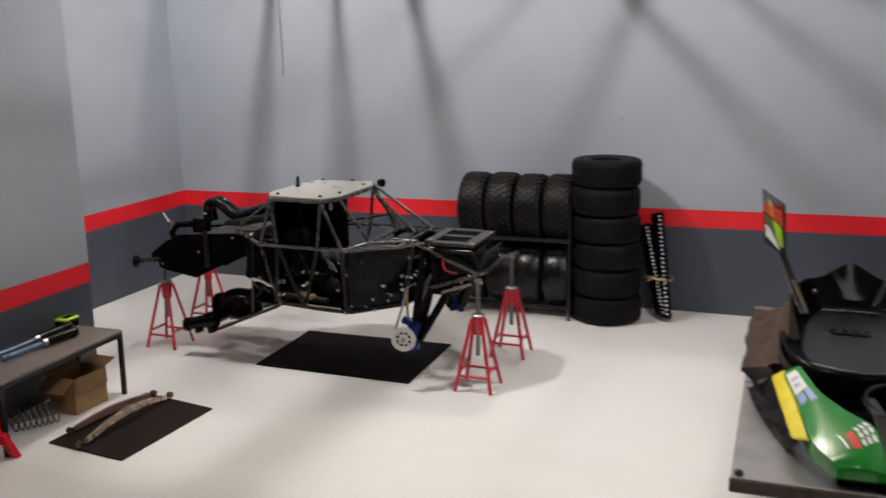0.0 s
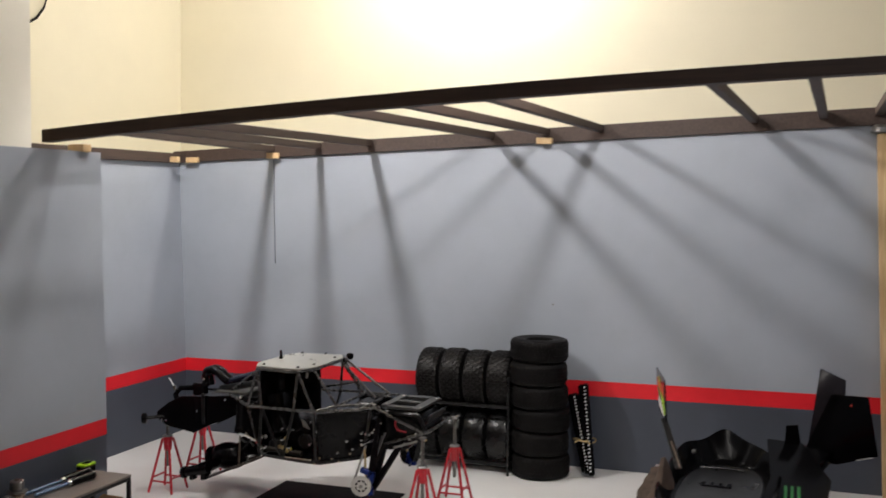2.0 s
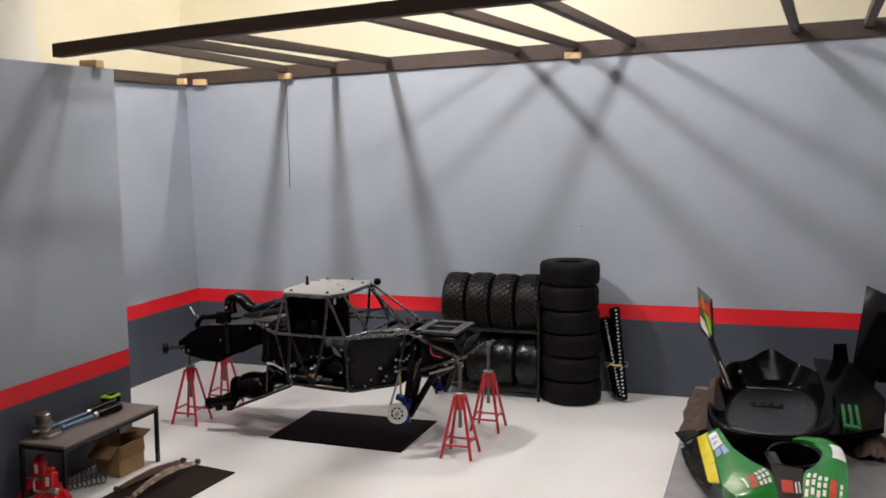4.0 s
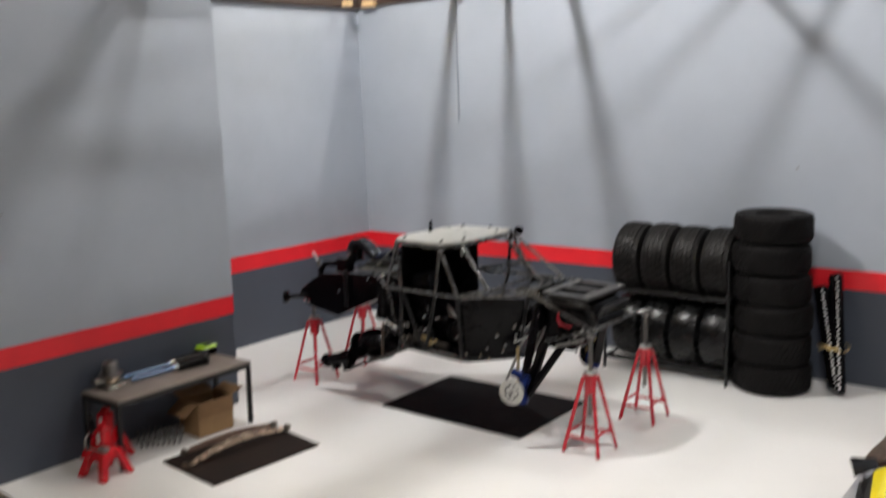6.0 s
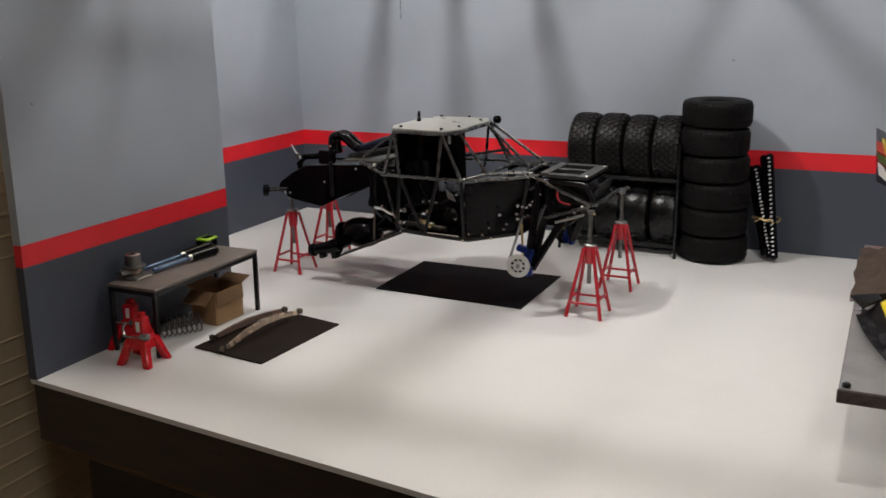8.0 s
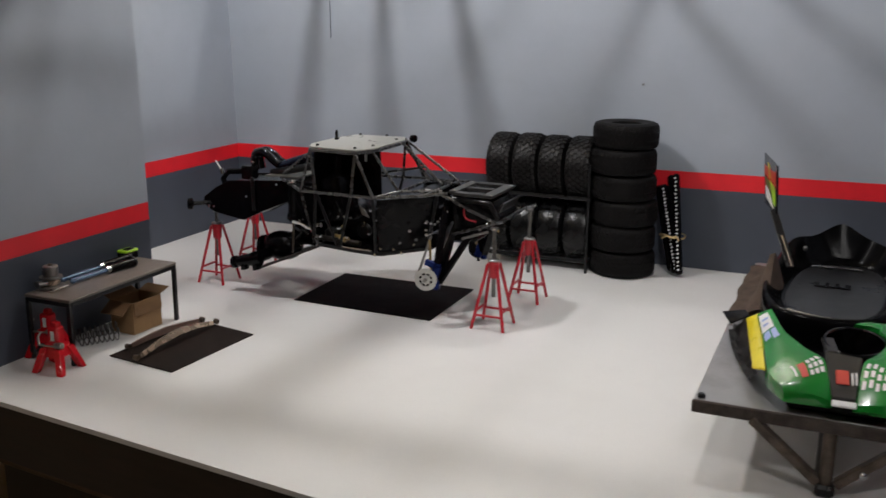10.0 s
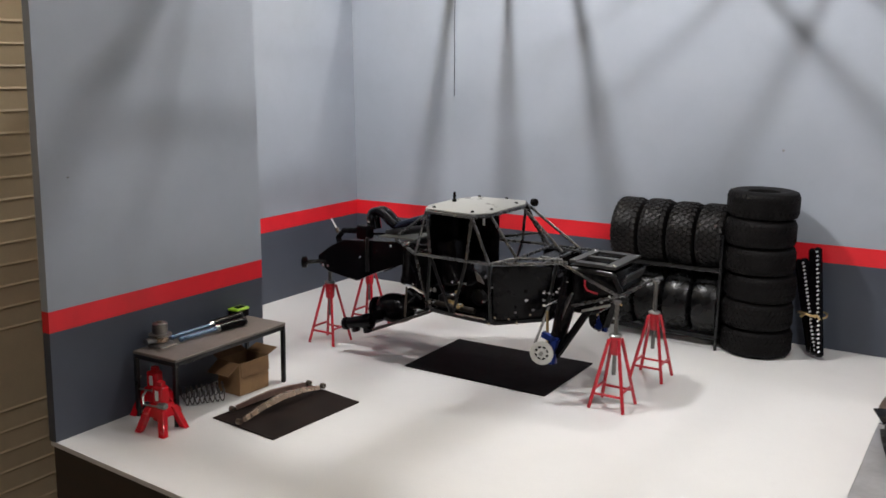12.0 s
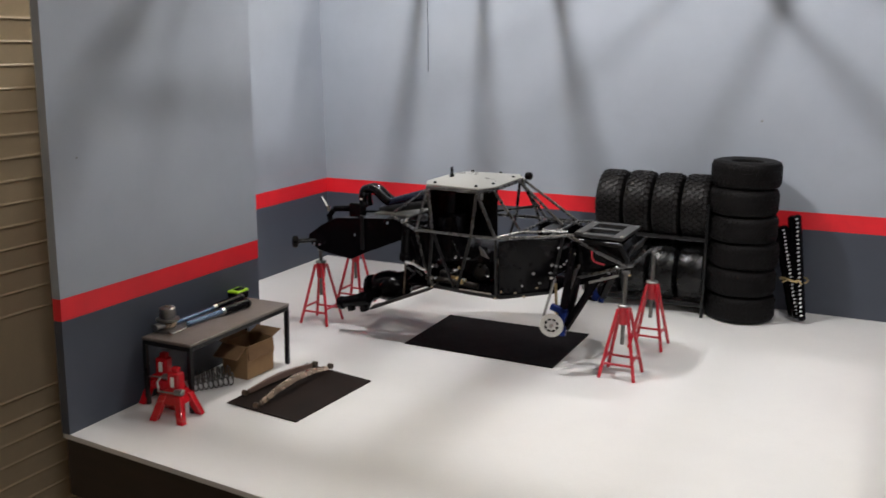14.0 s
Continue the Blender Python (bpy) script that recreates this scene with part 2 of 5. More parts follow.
def slab(bm, pts, d, bevel=0.0):
    """A flat outline of points in space, thickened by the vector d."""
    d = Vector(d)
    lo = [bm.verts.new(Vector(p)) for p in pts]
    hi = [bm.verts.new(Vector(p) + d) for p in pts]
    fs = [bm.faces.new(lo), bm.faces.new(list(reversed(hi)))]
    n = len(pts)
    for i in range(n):
        fs.append(bm.faces.new((lo[i], hi[i], hi[(i + 1) % n], lo[(i + 1) % n])))
    if bevel > 0:
        bmesh.ops.recalc_face_normals(bm, faces=fs)
        es = list({e for f in fs for e in f.edges})
        bmesh.ops.bevel(bm, geom=es, offset=bevel, segments=1, affect="EDGES")
    return bm


# ---- the box garage: floor, walls, roof frame ----
XL, XR, YB, XP = -1.115, 0.383, 1.57, -0.88     # recess wall, right wall, back wall, panel
YF0, YF1, YPE = 0.622, 0.488, 0.997             # front edge at the panel and at the right, panel's far end


def edge_y(x):
    return YF0 + (YF1 - YF0) * (x - XP) / (XR - XP)


def top_z(x):
    return 0.612 + 0.038 * (x - XL)


floor = thing("floor", (0, 0, 0), "white painted garage floor board with dark edge", "floor", kind="structure")
outline = [(XP - 0.012, edge_y(XP - 0.012), -0.006), (XR + 0.012, edge_y(XR + 0.012), -0.006), (XR + 0.012, YB + 0.012, -0.006), (XL - 0.012, YB + 0.012, -0.006), (XL - 0.012, YPE - 0.012, -0.006), (XP - 0.012, YPE - 0.012, -0.006)]
part("floor_board", slab(B(), outline, (0, 0, 0.006)), FLOOR_WHITE, floor, smooth=0)
inner = [(x + (0.002 if x < 0 else -0.002), y + (0.003 if y < 0.9 else -0.002), -0.078) for x, y, _ in outline]
part("fascia", slab(B(), inner, (0, 0, 0.0718)), BASE_BROWN, floor, "dark brown stained base board", smooth=0)


def wall_of(name, a, b, d, z0s, z1s, z2s, z3s, label, lean_a=(0, 0), lean_b=(0, 0)):
    """A painted wall between two plan points, d its thickness; heights of dado, stripe and top at both ends; the top edge may lean."""
    w = thing(name, (0, 0, 0), label, "wall", kind="structure")
    for nm, lo, hi, mt in (("dado", z0s, z1s, WALL_DARK), ("stripe", z1s, z2s, WALL_RED), ("upper_wall", z2s, z3s, WALL_GREY)):
        ka, kb = (lean_a, lean_b) if nm == "upper_wall" else ((0, 0), (0, 0))
        pts = [(a[0], a[1], lo[0]), (b[0], b[1], lo[1]), (b[0] + kb[0], b[1] + kb[1], hi[1]), (a[0] + ka[0], a[1] + ka[1], hi[0])]
        part(nm, slab(B(), pts, (d[0], d[1], 0)), mt, w, smooth=0)
    return w


back_wall = wall_of("wall_back", (XL, YB), (XR, YB), (0, 0.012), (0, 0), (0.137, 0.149), (0.166, 0.179), (top_z(XL), top_z(XR)), "grey panel wall with red stripe over slate dado", (-0.015, 0), (-0.028, 0))
wall_of("wall_recess", (XL, YPE - 0.012), (XL, YB + 0.012), (-0.012, 0), (0, 0), (0.136, 0.137), (0.164, 0.166), (0.604, 0.611), "grey recess wall with red stripe over slate dado", (-0.015, 0), (-0.015, 0))
panel_wall = wall_of("wall_panel", (XP, edge_y(XP)), (XP, YPE), (-0.012, 0), (0, 0), (0.136, 0.135), (0.162, 0.162), (0.600, 0.602), "grey side panel with red stripe over slate dado", (0, 0), (0.004, -0.014))
wall_of("wall_return", (XL, YPE - 0.012), (XP - 0.012, YPE - 0.012), (0, 0.012), (0, 0), (0.136, 0.136), (0.163, 0.163), (0.600, 0.600), "grey return wall with red stripe")
wall_of("wall_right", (0.325, 0.52), (XR, YB), (0.012, 0), (0, 0), (0.145, 0.149), (0.174, 0.179), (0.655, top_z(XR)), "grey side wall with red stripe over slate dado", (-0.028, 0), (-0.028, 0))

part("screw_head", tube(B(), (-0.255, 1.5685, 0.323), (-0.255, 1.5705, 0.323), 0.0021, 10), GREY_STEEL, back_wall, "dull screw head")
for y, z in ((0.974, 0.330), (0.660, 0.318)):
    part("screw_head", tube(B(), (XP - 0.0005, y, z), (XP + 0.0012, y, z), 0.0012, 10), GREY_STEEL, panel_wall, "dull screw head")

post = thing("corner_post", (0.363, 1.555, 0), "bare pine corner post with a metal cap", "post")
part("pole", beam(B(), (0, 0, 0.0002), (-0.025, 0, 0.652), 0.016, 0.016, 0.001), PINE, post)
part("cap", disc_solid(B(), [(0.010, 0.652), (0.019, 0.654), (0.019, 0.662), (0.012, 0.668)], 16, Matrix.Translation((-0.025, 0, 0))), GREY_STEEL, post, "grey metal cap")

roof_frame = thing("roof_frame", (0, 0, 0), "walnut-stained wooden roof frame resting on the walls", "roof frame")


def front_z(x):
    """The front bar's middle: it is bowed upwards."""
    return 0.6225 + 0.078 * (x + 0.893) - 0.0225 * (x + 0.893) ** 2


def rear_z(x):
    return 0.636 + 0.042 * (x + 0.965)


b = B()
xs = [-0.898 + 1.298 * k / 12 for k in range(13)]
rows = [[b.verts.new((x, 0.885 + dy, front_z(x) + dz)) for dy, dz in ((-0.010, -0.0095), (0.010, -0.0095), (0.010, 0.0095), (-0.010, 0.0095))] for x in xs]
for r0, r1 in zip(rows, rows[1:]):
    for k in range(4):
        b.faces.new((r0[k], r0[(k + 1) % 4], r1[(k + 1) % 4], r1[k]))
b.faces.new(rows[0]), b.faces.new(rows[-1])
part("front_bar", b, BAR_BROWN, roof_frame)
b = B()
rows = [[b.verts.new((x, 1.574 + dy, zz)) for dy, zz in ((-0.012, top_z(x) + 0.0012), (0.012, top_z(x) + 0.0012), (0.012, rear_z(x) + 0.009), (-0.012, rear_z(x) + 0.009))] for x in (-1.140, -0.4, 0.36)]
for r0, r1 in zip(rows, rows[1:]):
    for k in range(4):
        b.faces.new((r0[k], r0[(k + 1) % 4], r1[(k + 1) % 4], r1[k]))
b.faces.new(rows[0]), b.faces.new(rows[-1])
part("rear_bar", b, FRAME_BROWN, roof_frame)
part("side_bar", beam(B(), (-1.130, 0.99, 0.6165), (-1.130, 1.561, 0.622), 0.022, 0.022, 0.001), FRAME_BROWN, roof_frame)
RAFTERS = [(-0.790, -0.885), (-0.738, -0.772), (-0.668, -0.652), (-0.428, -0.384), (-0.320, -0.270), (-0.200, -0.163), (0.087, 0.122), (0.207, 0.241), (0.312, 0.333)]
for xf, xr in RAFTERS:
    part("rafter", beam(B(), (xf, 0.8955, front_z(xf) + 0.001), (xr, 1.561, rear_z(xr) + 0.001), 0.014, 0.014, 0.001), FRAME_BROWN, roof_frame)
for i, (x, y, w) in enumerate([(-0.886, 0.945, 0.030), (-1.100, 1.51, 0.020), (-1.085, 1.556, 0.030), (-0.880, 1.556, 0.028), (-0.273, 1.556, 0.032)]):
    z0 = 0.601 if y < 1 else top_z(x) - 0.002
    z1 = (front_z(x) - 0.0100) if y < 1 else top_z(x) + 0.0105
    blk = thing("spacer_block", (x, y, z0), "small bare pine block between wall and roof frame", "wooden block", "spacer blocks")
    part("wood", box(B(), (0, 0, (z1 - z0) / 2), (w, 0.011 if y > 1 else 0.02, z1 - z0), 0.001), PINE, blk)

# ---- the room round it ----
room = thing("wall_room", (0, 0, 0), "cream painted room walls", "wall", kind="structure")
part("far_wall", box(B(), (0.4, 2.03, 0.5), (4.4, 0.06, 2.6)), CREAM, room, smooth=0)
part("alcove_wall", box(B(), (-1.45, 1.50, 0.5), (0.06, 1.0, 2.6)), CREAM, room, smooth=0)
part("corner_wall", box(B(), (-1.265, 0.965, 0.5), (0.43, 0.11, 2.6)), CASING, room, "white painted window casing", smooth=0)
part("window_head", box(B(), (-1.12, -0.8, 1.65), (0.06, 3.4, 0.3)), CREAM, room, smooth=0)
part("window_back", box(B(), (-1.30, -0.8, 0.5), (0.04, 3.42, 2.6)), CASING, room, smooth=0)
# near wall, right wall and ceiling are unseen, added dark to limit bounce
part("near_wall", box(B(), (0.4, -2.5, 0.5), (4.4, 0.06, 2.6)), DIM_WALL, room, "unseen room wall, dark brown to cut bounced light", smooth=0)
part("right_wall", box(B(), (2.6, -0.25, 0.5), (0.06, 4.5, 2.6)), DIM_WALL, room, "unseen room wall, dark brown to cut bounced light", smooth=0)
tagged(new("ceiling", mesh_of("ceiling", box(B(), (0.5, -0.25, 1.83), (4.6, 4.7, 0.06)), DIM_CEILING, 0)), "unseen room ceiling, grey to cut bounced light", "ceiling", kind="structure")
tagged(new("room_floor", mesh_of("room_floor", box(B(), (0.5, -0.25, -0.79), (4.6, 4.7, 0.06)), CARPET, 0)), "brown carpeted room floor", "floor", kind="structure")
tagged(new("window_jamb", mesh_of("window_jamb", box(B(), (-1.085, 0.889, 0.45), (0.07, 0.042, 2.4), 0.002), JAMB)), "brown wooden window jamb", "window jamb", kind="structure")

table = thing("table", (0, 0, 0), "tan wooden table under the garage base", "table")
tout = [(x + (0.012 if x < 0 else 0.02), y + (0.018 if y < 0.9 else 0.01), -0.098) for x, y, _ in outline]
part("tabletop", slab(B(), tout, (0, 0, 0.018), 0.002), TABLE_TAN, table)
part("apron", slab(B(), [(x * 0.97 - 0.012, y + (0.06 if y < 0.9 else -0.04), -0.20) for x, y, _ in outline], (0, 0, 0.1018)), BASE_BROWN, table, "dark brown apron")
for x, y in ((-0.85, 0.70), (0.28, 0.58), (-1.05, 1.5), (0.28, 1.5)):
    part("leg", box(B(), (x, y, -0.475), (0.06, 0.06, 0.57), 0.003), BASE_BROWN, table)

# ---- lamps over the garage, and an added fill bulb ----
def lamp(at, r, strength, color, aim=None):
    t = thing("pendant_bulb", at, "white glowing bulb in a socket hanging on a cord", "lamp", "lamps over the garage")
    part("bulb", ball(B(), (0, 0, 0), r, 3), glow("bulb_glow", color, strength), t, "glowing white bulb")
    part("socket", disc_solid(B(), [(r * 0.45, r * 1.0), (r * 0.5, r * 1.1), (r * 0.5, r * 2.0), (r * 0.3, r * 2.2)], 16), CASING, t, "white socket")
    part("cord", tube(B(), (0, 0, r * 2.2), (0, 0, 1.80 - at[2]), 0.003), CASING, t, "white cord")
    if aim is None:
        return t
    # a shallow reflector behind the bulb, turned to the back wall
    b = B()
    ring(b, [(0.024, -0.056), (0.050, -0.040), (0.068, 0.002), (0.070, 0.002), (0.052, -0.042), (0.025, -0.059)], 32, pose(0, 0, 0, *aim))
    part("shade", b, BLACK_SATIN, t, "black metal shade")
    return t


lamp(LAMP_A, 0.034, POWER_A, (1.0, 0.966, 0.918), AIM_A)
lamp(LAMP_B, 0.020, POWER_B, (1.0, 0.966, 0.918))
# an unseen bulb added behind the back wall to brighten the far room wall
lamp(FILL_LAMP, 0.030, FILL_POWER, (1.0, 0.960, 0.90))
# unseen room light: the fitting is assumed, its power raised as fill
dome = thing("fill_ceiling_light", LAMP_D, "unseen round white ceiling light, added as room fill", "ceiling light")
part("rim", ring(B(), [(0.17, -0.03), (0.19, -0.03), (0.19, 0), (0.17, 0)], 32), CASING, dome)
part("diffuser", disc_solid(B(), [(0.05, -0.055), (0.12, -0.048), (0.169, -0.028), (0.169, -0.01)], 32), glow("diffuser_glow", (1.0, 0.96, 0.90), POWER_D), dome, "glowing white diffuser")

# ---- blind ----
blind = thing("window_blind", (-1.05, 0, 0), "tan slatted window blind, closed", "blind")
z = -0.696
while z < 1.45:
    tall = 0.1115 if abs(z + 0.012) < 0.005 else 0.0285
    b = B()
    prof = [(-0.0010, 0.0), (-0.0010, tall), (0.0006, tall), (0.0010, tall * 0.5), (0.0012, 0.0040), (0.0024, 0.0024), (0.0027, 0.0014), (0.0018, 0.0)][::-1]
    n = len(prof)
    ends = [[b.verts.new((x, y, h)) for x, h in prof] for y in (-2.2, 0.866)]
    for i in range(n):
        b.faces.new((ends[0][i], ends[0][(i + 1) % n], ends[1][(i + 1) % n], ends[1][i]))
    b.faces.new(ends[0]), b.faces.new(ends[1])
    s = part("slat", b, SLAT, blind)
    s.matrix_basis = pose(0, 0, z)
    z += tall


# ---- tyres ----
def tyre(r, w, lie, label, group, knobs=44, tread=True):
    """A tyre round its own z axis; lie: pose that lays it."""
    t = thing("tyre", (0, 0, 0), label, "tyre", group)
    t.matrix_world = lie
    h = w / 2
    k = r * 0.44
    prof = [(k, -h * 0.62), (k * 1.06, -h * 0.86), (r * 0.72, -h * 1.0), (r * 0.84, -h * 0.97), (r * 0.93, -h * 0.84), (r * 0.972, -h * 0.58), (r * 0.985, 0), (r * 0.972, h * 0.58), (r * 0.93, h * 0.84), (r * 0.84, h * 0.97), (r * 0.72, h * 1.0), (k * 1.06, h * 0.86), (k, h * 0.62), (k * 1.04, h * 0.3), (r * 0.8, 0), (k * 1.04, -h * 0.3)]
    part("carcass", ring(B(), prof, 40), RUBBER if tread else RUBBER_SLICK, t)
    if tread:
        b = B()
        relief = 0.042 if knobs < 40 else 0.026
        for row, zz in enumerate((-0.74, -0.45, -0.15, 0.15, 0.45, 0.74)):
            edge = abs(zz) > 0.6
            for i in range(knobs):
                a = (i + 0.5 * (row % 2)) * math.tau / knobs
                rr = r * (0.940 if edge else 0.980)
                m = Matrix.Rotation(a, 4, "Z") @ Matrix.Translation((rr, 0, zz * h)) @ Matrix.Rotation(0.42 * (1 if row % 2 else -1), 4, "X") @ Matrix.Rotation(-0.42 * zz / 0.74 if edge else 0.0, 4, "Y")
                bmesh.ops.create_cube(b, size=1, matrix=m @ Matrix.Diagonal((r * relief, r * math.tau / knobs * 0.64, h * 0.235, 1)))
        tagged(part("tread", b, RUBBER_TREAD if knobs < 40 else RUBBER, t, "blocky tread"), kind="stuff")
    return t


SX, SY, SR = -0.257, 1.492, 0.0565
z = 0
rng = random.Random(4)
for i in range(6):
    hgt = 0.0448
    lie = pose(SX + rng.uniform(-0.0018, 0.0018) - 0.0016 * i, SY + rng.uniform(-0.002, 0.002), z + hgt / 2, 0, 0, rng.uniform(0, 360))
    tyre(SR, hgt, lie, "black rubber off-road tyre lying in a stack" if i < 5 else "black rubber tyre on top of the stack", "stacked tyres", 40, tread=True)
    z += hgt - 0.0006

# ---- tyre rack ----
rack = thing("tyre_rack", (-0.415, 1.505, 0), "black tubular steel tyre rack standing against the wall", "rack")
for sx in (-0.101, 0.101):
    for sy in (-0.050, 0.042):
        part("upright", tube(B(), (sx, sy, 0), (sx, sy, 0.192 if sx > 0 else 0.131), 0.0028), BLACK_SATIN, rack)
    for zz in (0.019, 0.131):
        part("side_rail", tube(B(), (sx, -0.05, zz), (sx, 0.042, zz), 0.0022), BLACK_SATIN, rack)
for zz in (0.019, 0.131):
    for sy in (-0.036, 0.032):
        part("rail", tube(B(), (-0.101, sy, zz), (0.101, sy, zz), 0.0024), BLACK_SATIN, rack)
    part("front_rail", tube(B(), (-0.101, -0.050, zz), (0.101, -0.050, zz), 0.0022), BLACK_SATIN, rack)
for i in range(4):
    x = -0.4835 + 0.0485 * i
    tyre(0.0555, 0.0470, pose(x, 1.505, 0.178 + 0.001 * (i % 2), 0, 90, 0) @ pose(0, 0, 0, 0, 0, 17 * i), "black off-road tyre with blocky tread on the upper rack", "tyres on the rack", 30)
    tyre(0.0525, 0.0465, pose(x, 1.502, 0.0665, 0, 90, 0) @ pose(0, 0, 0, 0, 0, 11 * i), "worn smooth black tyre on the lower rack", "tyres on the rack", 38, tread=False)

# ---- traction boards leaning by the stack ----
for i, (xb, yb, xt, yt, h) in enumerate([(-0.165, 1.502, -0.204, 1.546, 0.152), (-0.158, 1.492, -0.184, 1.548, 0.172)]):
    t = thing("traction_board", (xb, yb, 0), "narrow black board with a white chain pattern leaning on the wall", "traction board", "pair of traction boards")
    d = Vector((xt - xb, yt - yb, h))
    a, b = Vector((0, 0, 0.006)), d
    part("board", beam(beam(B(), a, b, 0.012, 0.012, 0.003), a + Vector((-0.009, 0.009, 0)), b + Vector((-0.009, 0.009, -0.004)), 0.013, 0.012, 0.003), BLACK_PLASTIC, t)
    L = (b - a).length
    u = (b - a).normalized()
    side = u.cross(Vector((0, 1, 0))).normalized()
    out = side.cross(u)
    out = out if out.y < 0 else -out
    for k in range(24):
        p = a + u * (0.008 + (L - 0.016) * k / 23) + out * 0.0064 + side * (0.0004 if k % 2 else -0.0004)
        q = Matrix((side, out, u)).transposed().to_4x4() @ Matrix.Rotation(0.55, 4, "Y")
        part("chain_link", box(B(), p, (0.0038, 0.0012, 0.0026), 0.0, q), STICKER, t, smooth=0)
tie = thing("twine_tie", (-0.178, 1.505, 0.068), "tan twine bow tied round two boards", "twine")
part("band", sweep(B(), [(0.022 * math.cos(a) + 0.0, 0.014 + 0.012 * math.sin(a), 0.003 * math.sin(2 * a)) for a in [k * math.tau / 20 for k in range(20)]], 0.0016, 6, True), GOLD, tie)
part("bow", sweep(B(), [(-0.016, -0.002, -0.003), (-0.008, -0.003, 0.003), (0, -0.003, 0), (0.009, -0.003, 0.003), (0.014, -0.002, -0.004)], 0.0018), GOLD, tie)


# ---- axle stands ----
def axle_stand(x, y, top):
    t = thing("axle_stand", (x, y, 0), "red four-legged steel axle stand with a bright screw post", "axle stand", "axle stands under the chassis")
    for sx in (-1, 1):
        for sy in (-1, 1):
            part("leg", beam(B(), (0.0245 * sx, 0.0245 * sy, 0.0005), (0.0065 * sx, 0.0065 * sy, 0.096), 0.0040, 0.0040, 0.0006), RED_PAINT, t)
    f = lambda zz: 0.0245 - 0.018 * zz / 0.0945
    for a, b_, zz in (((-1, -1), (1, -1), 0.021), ((-1, 1), (1, 1), 0.021), ((-1, -1), (-1, 1), 0.027), ((1, -1), (1, 1), 0.027)):
        r = f(zz)
        part("cross_bar", beam(B(), (a[0] * r, a[1] * r, zz), (b_[0] * r, b_[1] * r, zz), 0.003, 0.003, 0.0005), RED_PAINT, t)
    part("collar", disc_solid(B(), [(0.0062, 0.074), (0.0070, 0.077), (0.0082, 0.096), (0.0078, 0.099)], 16), RED_PAINT, t)
    part("top_plate", disc_solid(B(), [(0.0088, 0.099), (0.0092, 0.1005), (0.0075, 0.102)], 16), GREY_STEEL, t, "bright metal top plate")
    part("post", tube(B(), (0, 0, 0.045), (0, 0, top), 0.0029, 10), POST_STEEL, t, "dull steel screw post")
    part("saddle", disc_solid(B(), [(0.003, top - 0.004), (0.0055, top - 0.001), (0.0055, top + 0.001)], 10), GREY_STEEL, t, "small steel saddle")
    return t


for x, y, top in ((-0.866, 1.147, 0.122), (-0.872, 1.268, 0.122), (-0.361, 1.114, 0.147), (-0.357, 1.263, 0.147)):
    axle_stand(x, y, top)


# ---- floor sheets ----
def sheet(pts, mt, label):
    b = B()
    slab(b, [(x, y, 0.0004) for x, y in pts], (0, 0, 0.0016))
    ob = new("floor_sheet", mesh_of("floor_sheet", b, mt, 0))
    return tagged(ob, label, "floor mat", "floor sheets")


sheet([(-0.691, 1.102), (-0.454, 1.096), (-0.454, 1.274), (-0.693, 1.272)], MAT_BLACK, "black rubber sheet lying under the chassis")
sheet([(-0.779, 0.783), (-0.667, 0.769), (-0.656, 0.934), (-0.771, 0.955)], MAT_BROWN, "brown-black rubber sheet lying by the bench")


# ---- suspension links lying on the small sheet ----
def link(a, b_, sag, label, finish):
    a, b_ = Vector(a), Vector(b_)
    t = thing("suspension_link", a, label, "suspension link", "loose suspension links")
    d = b_ - a
    u = d.normalized()
    s = u.cross(Vector((0, 0, 1))).normalized()
    bm = B()
    prof = [(0.0, 0.0020), (0.25, 0.0031), (0.5, 0.0041), (0.75, 0.0031), (1.0, 0.0020)]
    rows = []
    for k, hw in prof:
        c = d * (0.05 + 0.9 * k) + Vector((0, 0, sag * math.sin(math.pi * k)))
        rows.append([bm.verts.new(c + s * hw * m1 + Vector((0, 0, (0.0018 + hw * 0.45) * m2))) for m1, m2 in ((-1, -1), (1, -1), (0.7, 1), (-0.7, 1))])
    for r0, r1 in zip(rows, rows[1:]):
        for k in range(4):
            bm.faces.new((r0[k], r0[(k + 1) % 4], r1[(k + 1) % 4], r1[k]))
    bm.faces.new(rows[0]), bm.faces.new(rows[-1])
    part("arm", bm, finish, t)
    for e in (Vector((0, 0, 0)), d):
        jm = Matrix.Translation(e) @ s.to_track_quat("Z", "Y").to_matrix().to_4x4()
        j = part("rod_end", ring(B(), [(0.0018, -0.0030), (0.0037, -0.0030), (0.0040, 0), (0.0037, 0.0030), (0.0018, 0.0030)], 14, jm), LINK_DARK, t, "dull bronze rod end")
        part("pivot_ball", ball(B(), e, 0.0022, 2), CHROME, j, "bright pivot ball")
    return t


link((-0.732, 0.780, 0.0068), (-0.727, 0.946, 0.0075), 0.010, "tapered bronze-grey suspension link lying on the sheet", LINK)
link((-0.771, 0.810, 0.0068), (-0.752, 0.946, 0.0068), 0.004, "tapered red-brown suspension link lying beside another", mat("red_brown_alloy", (0.30, 0.20, 0.16), 0.33, 0.6, 0.1, 50, 0.1, 900, stain=0.15, stain_scale=35))

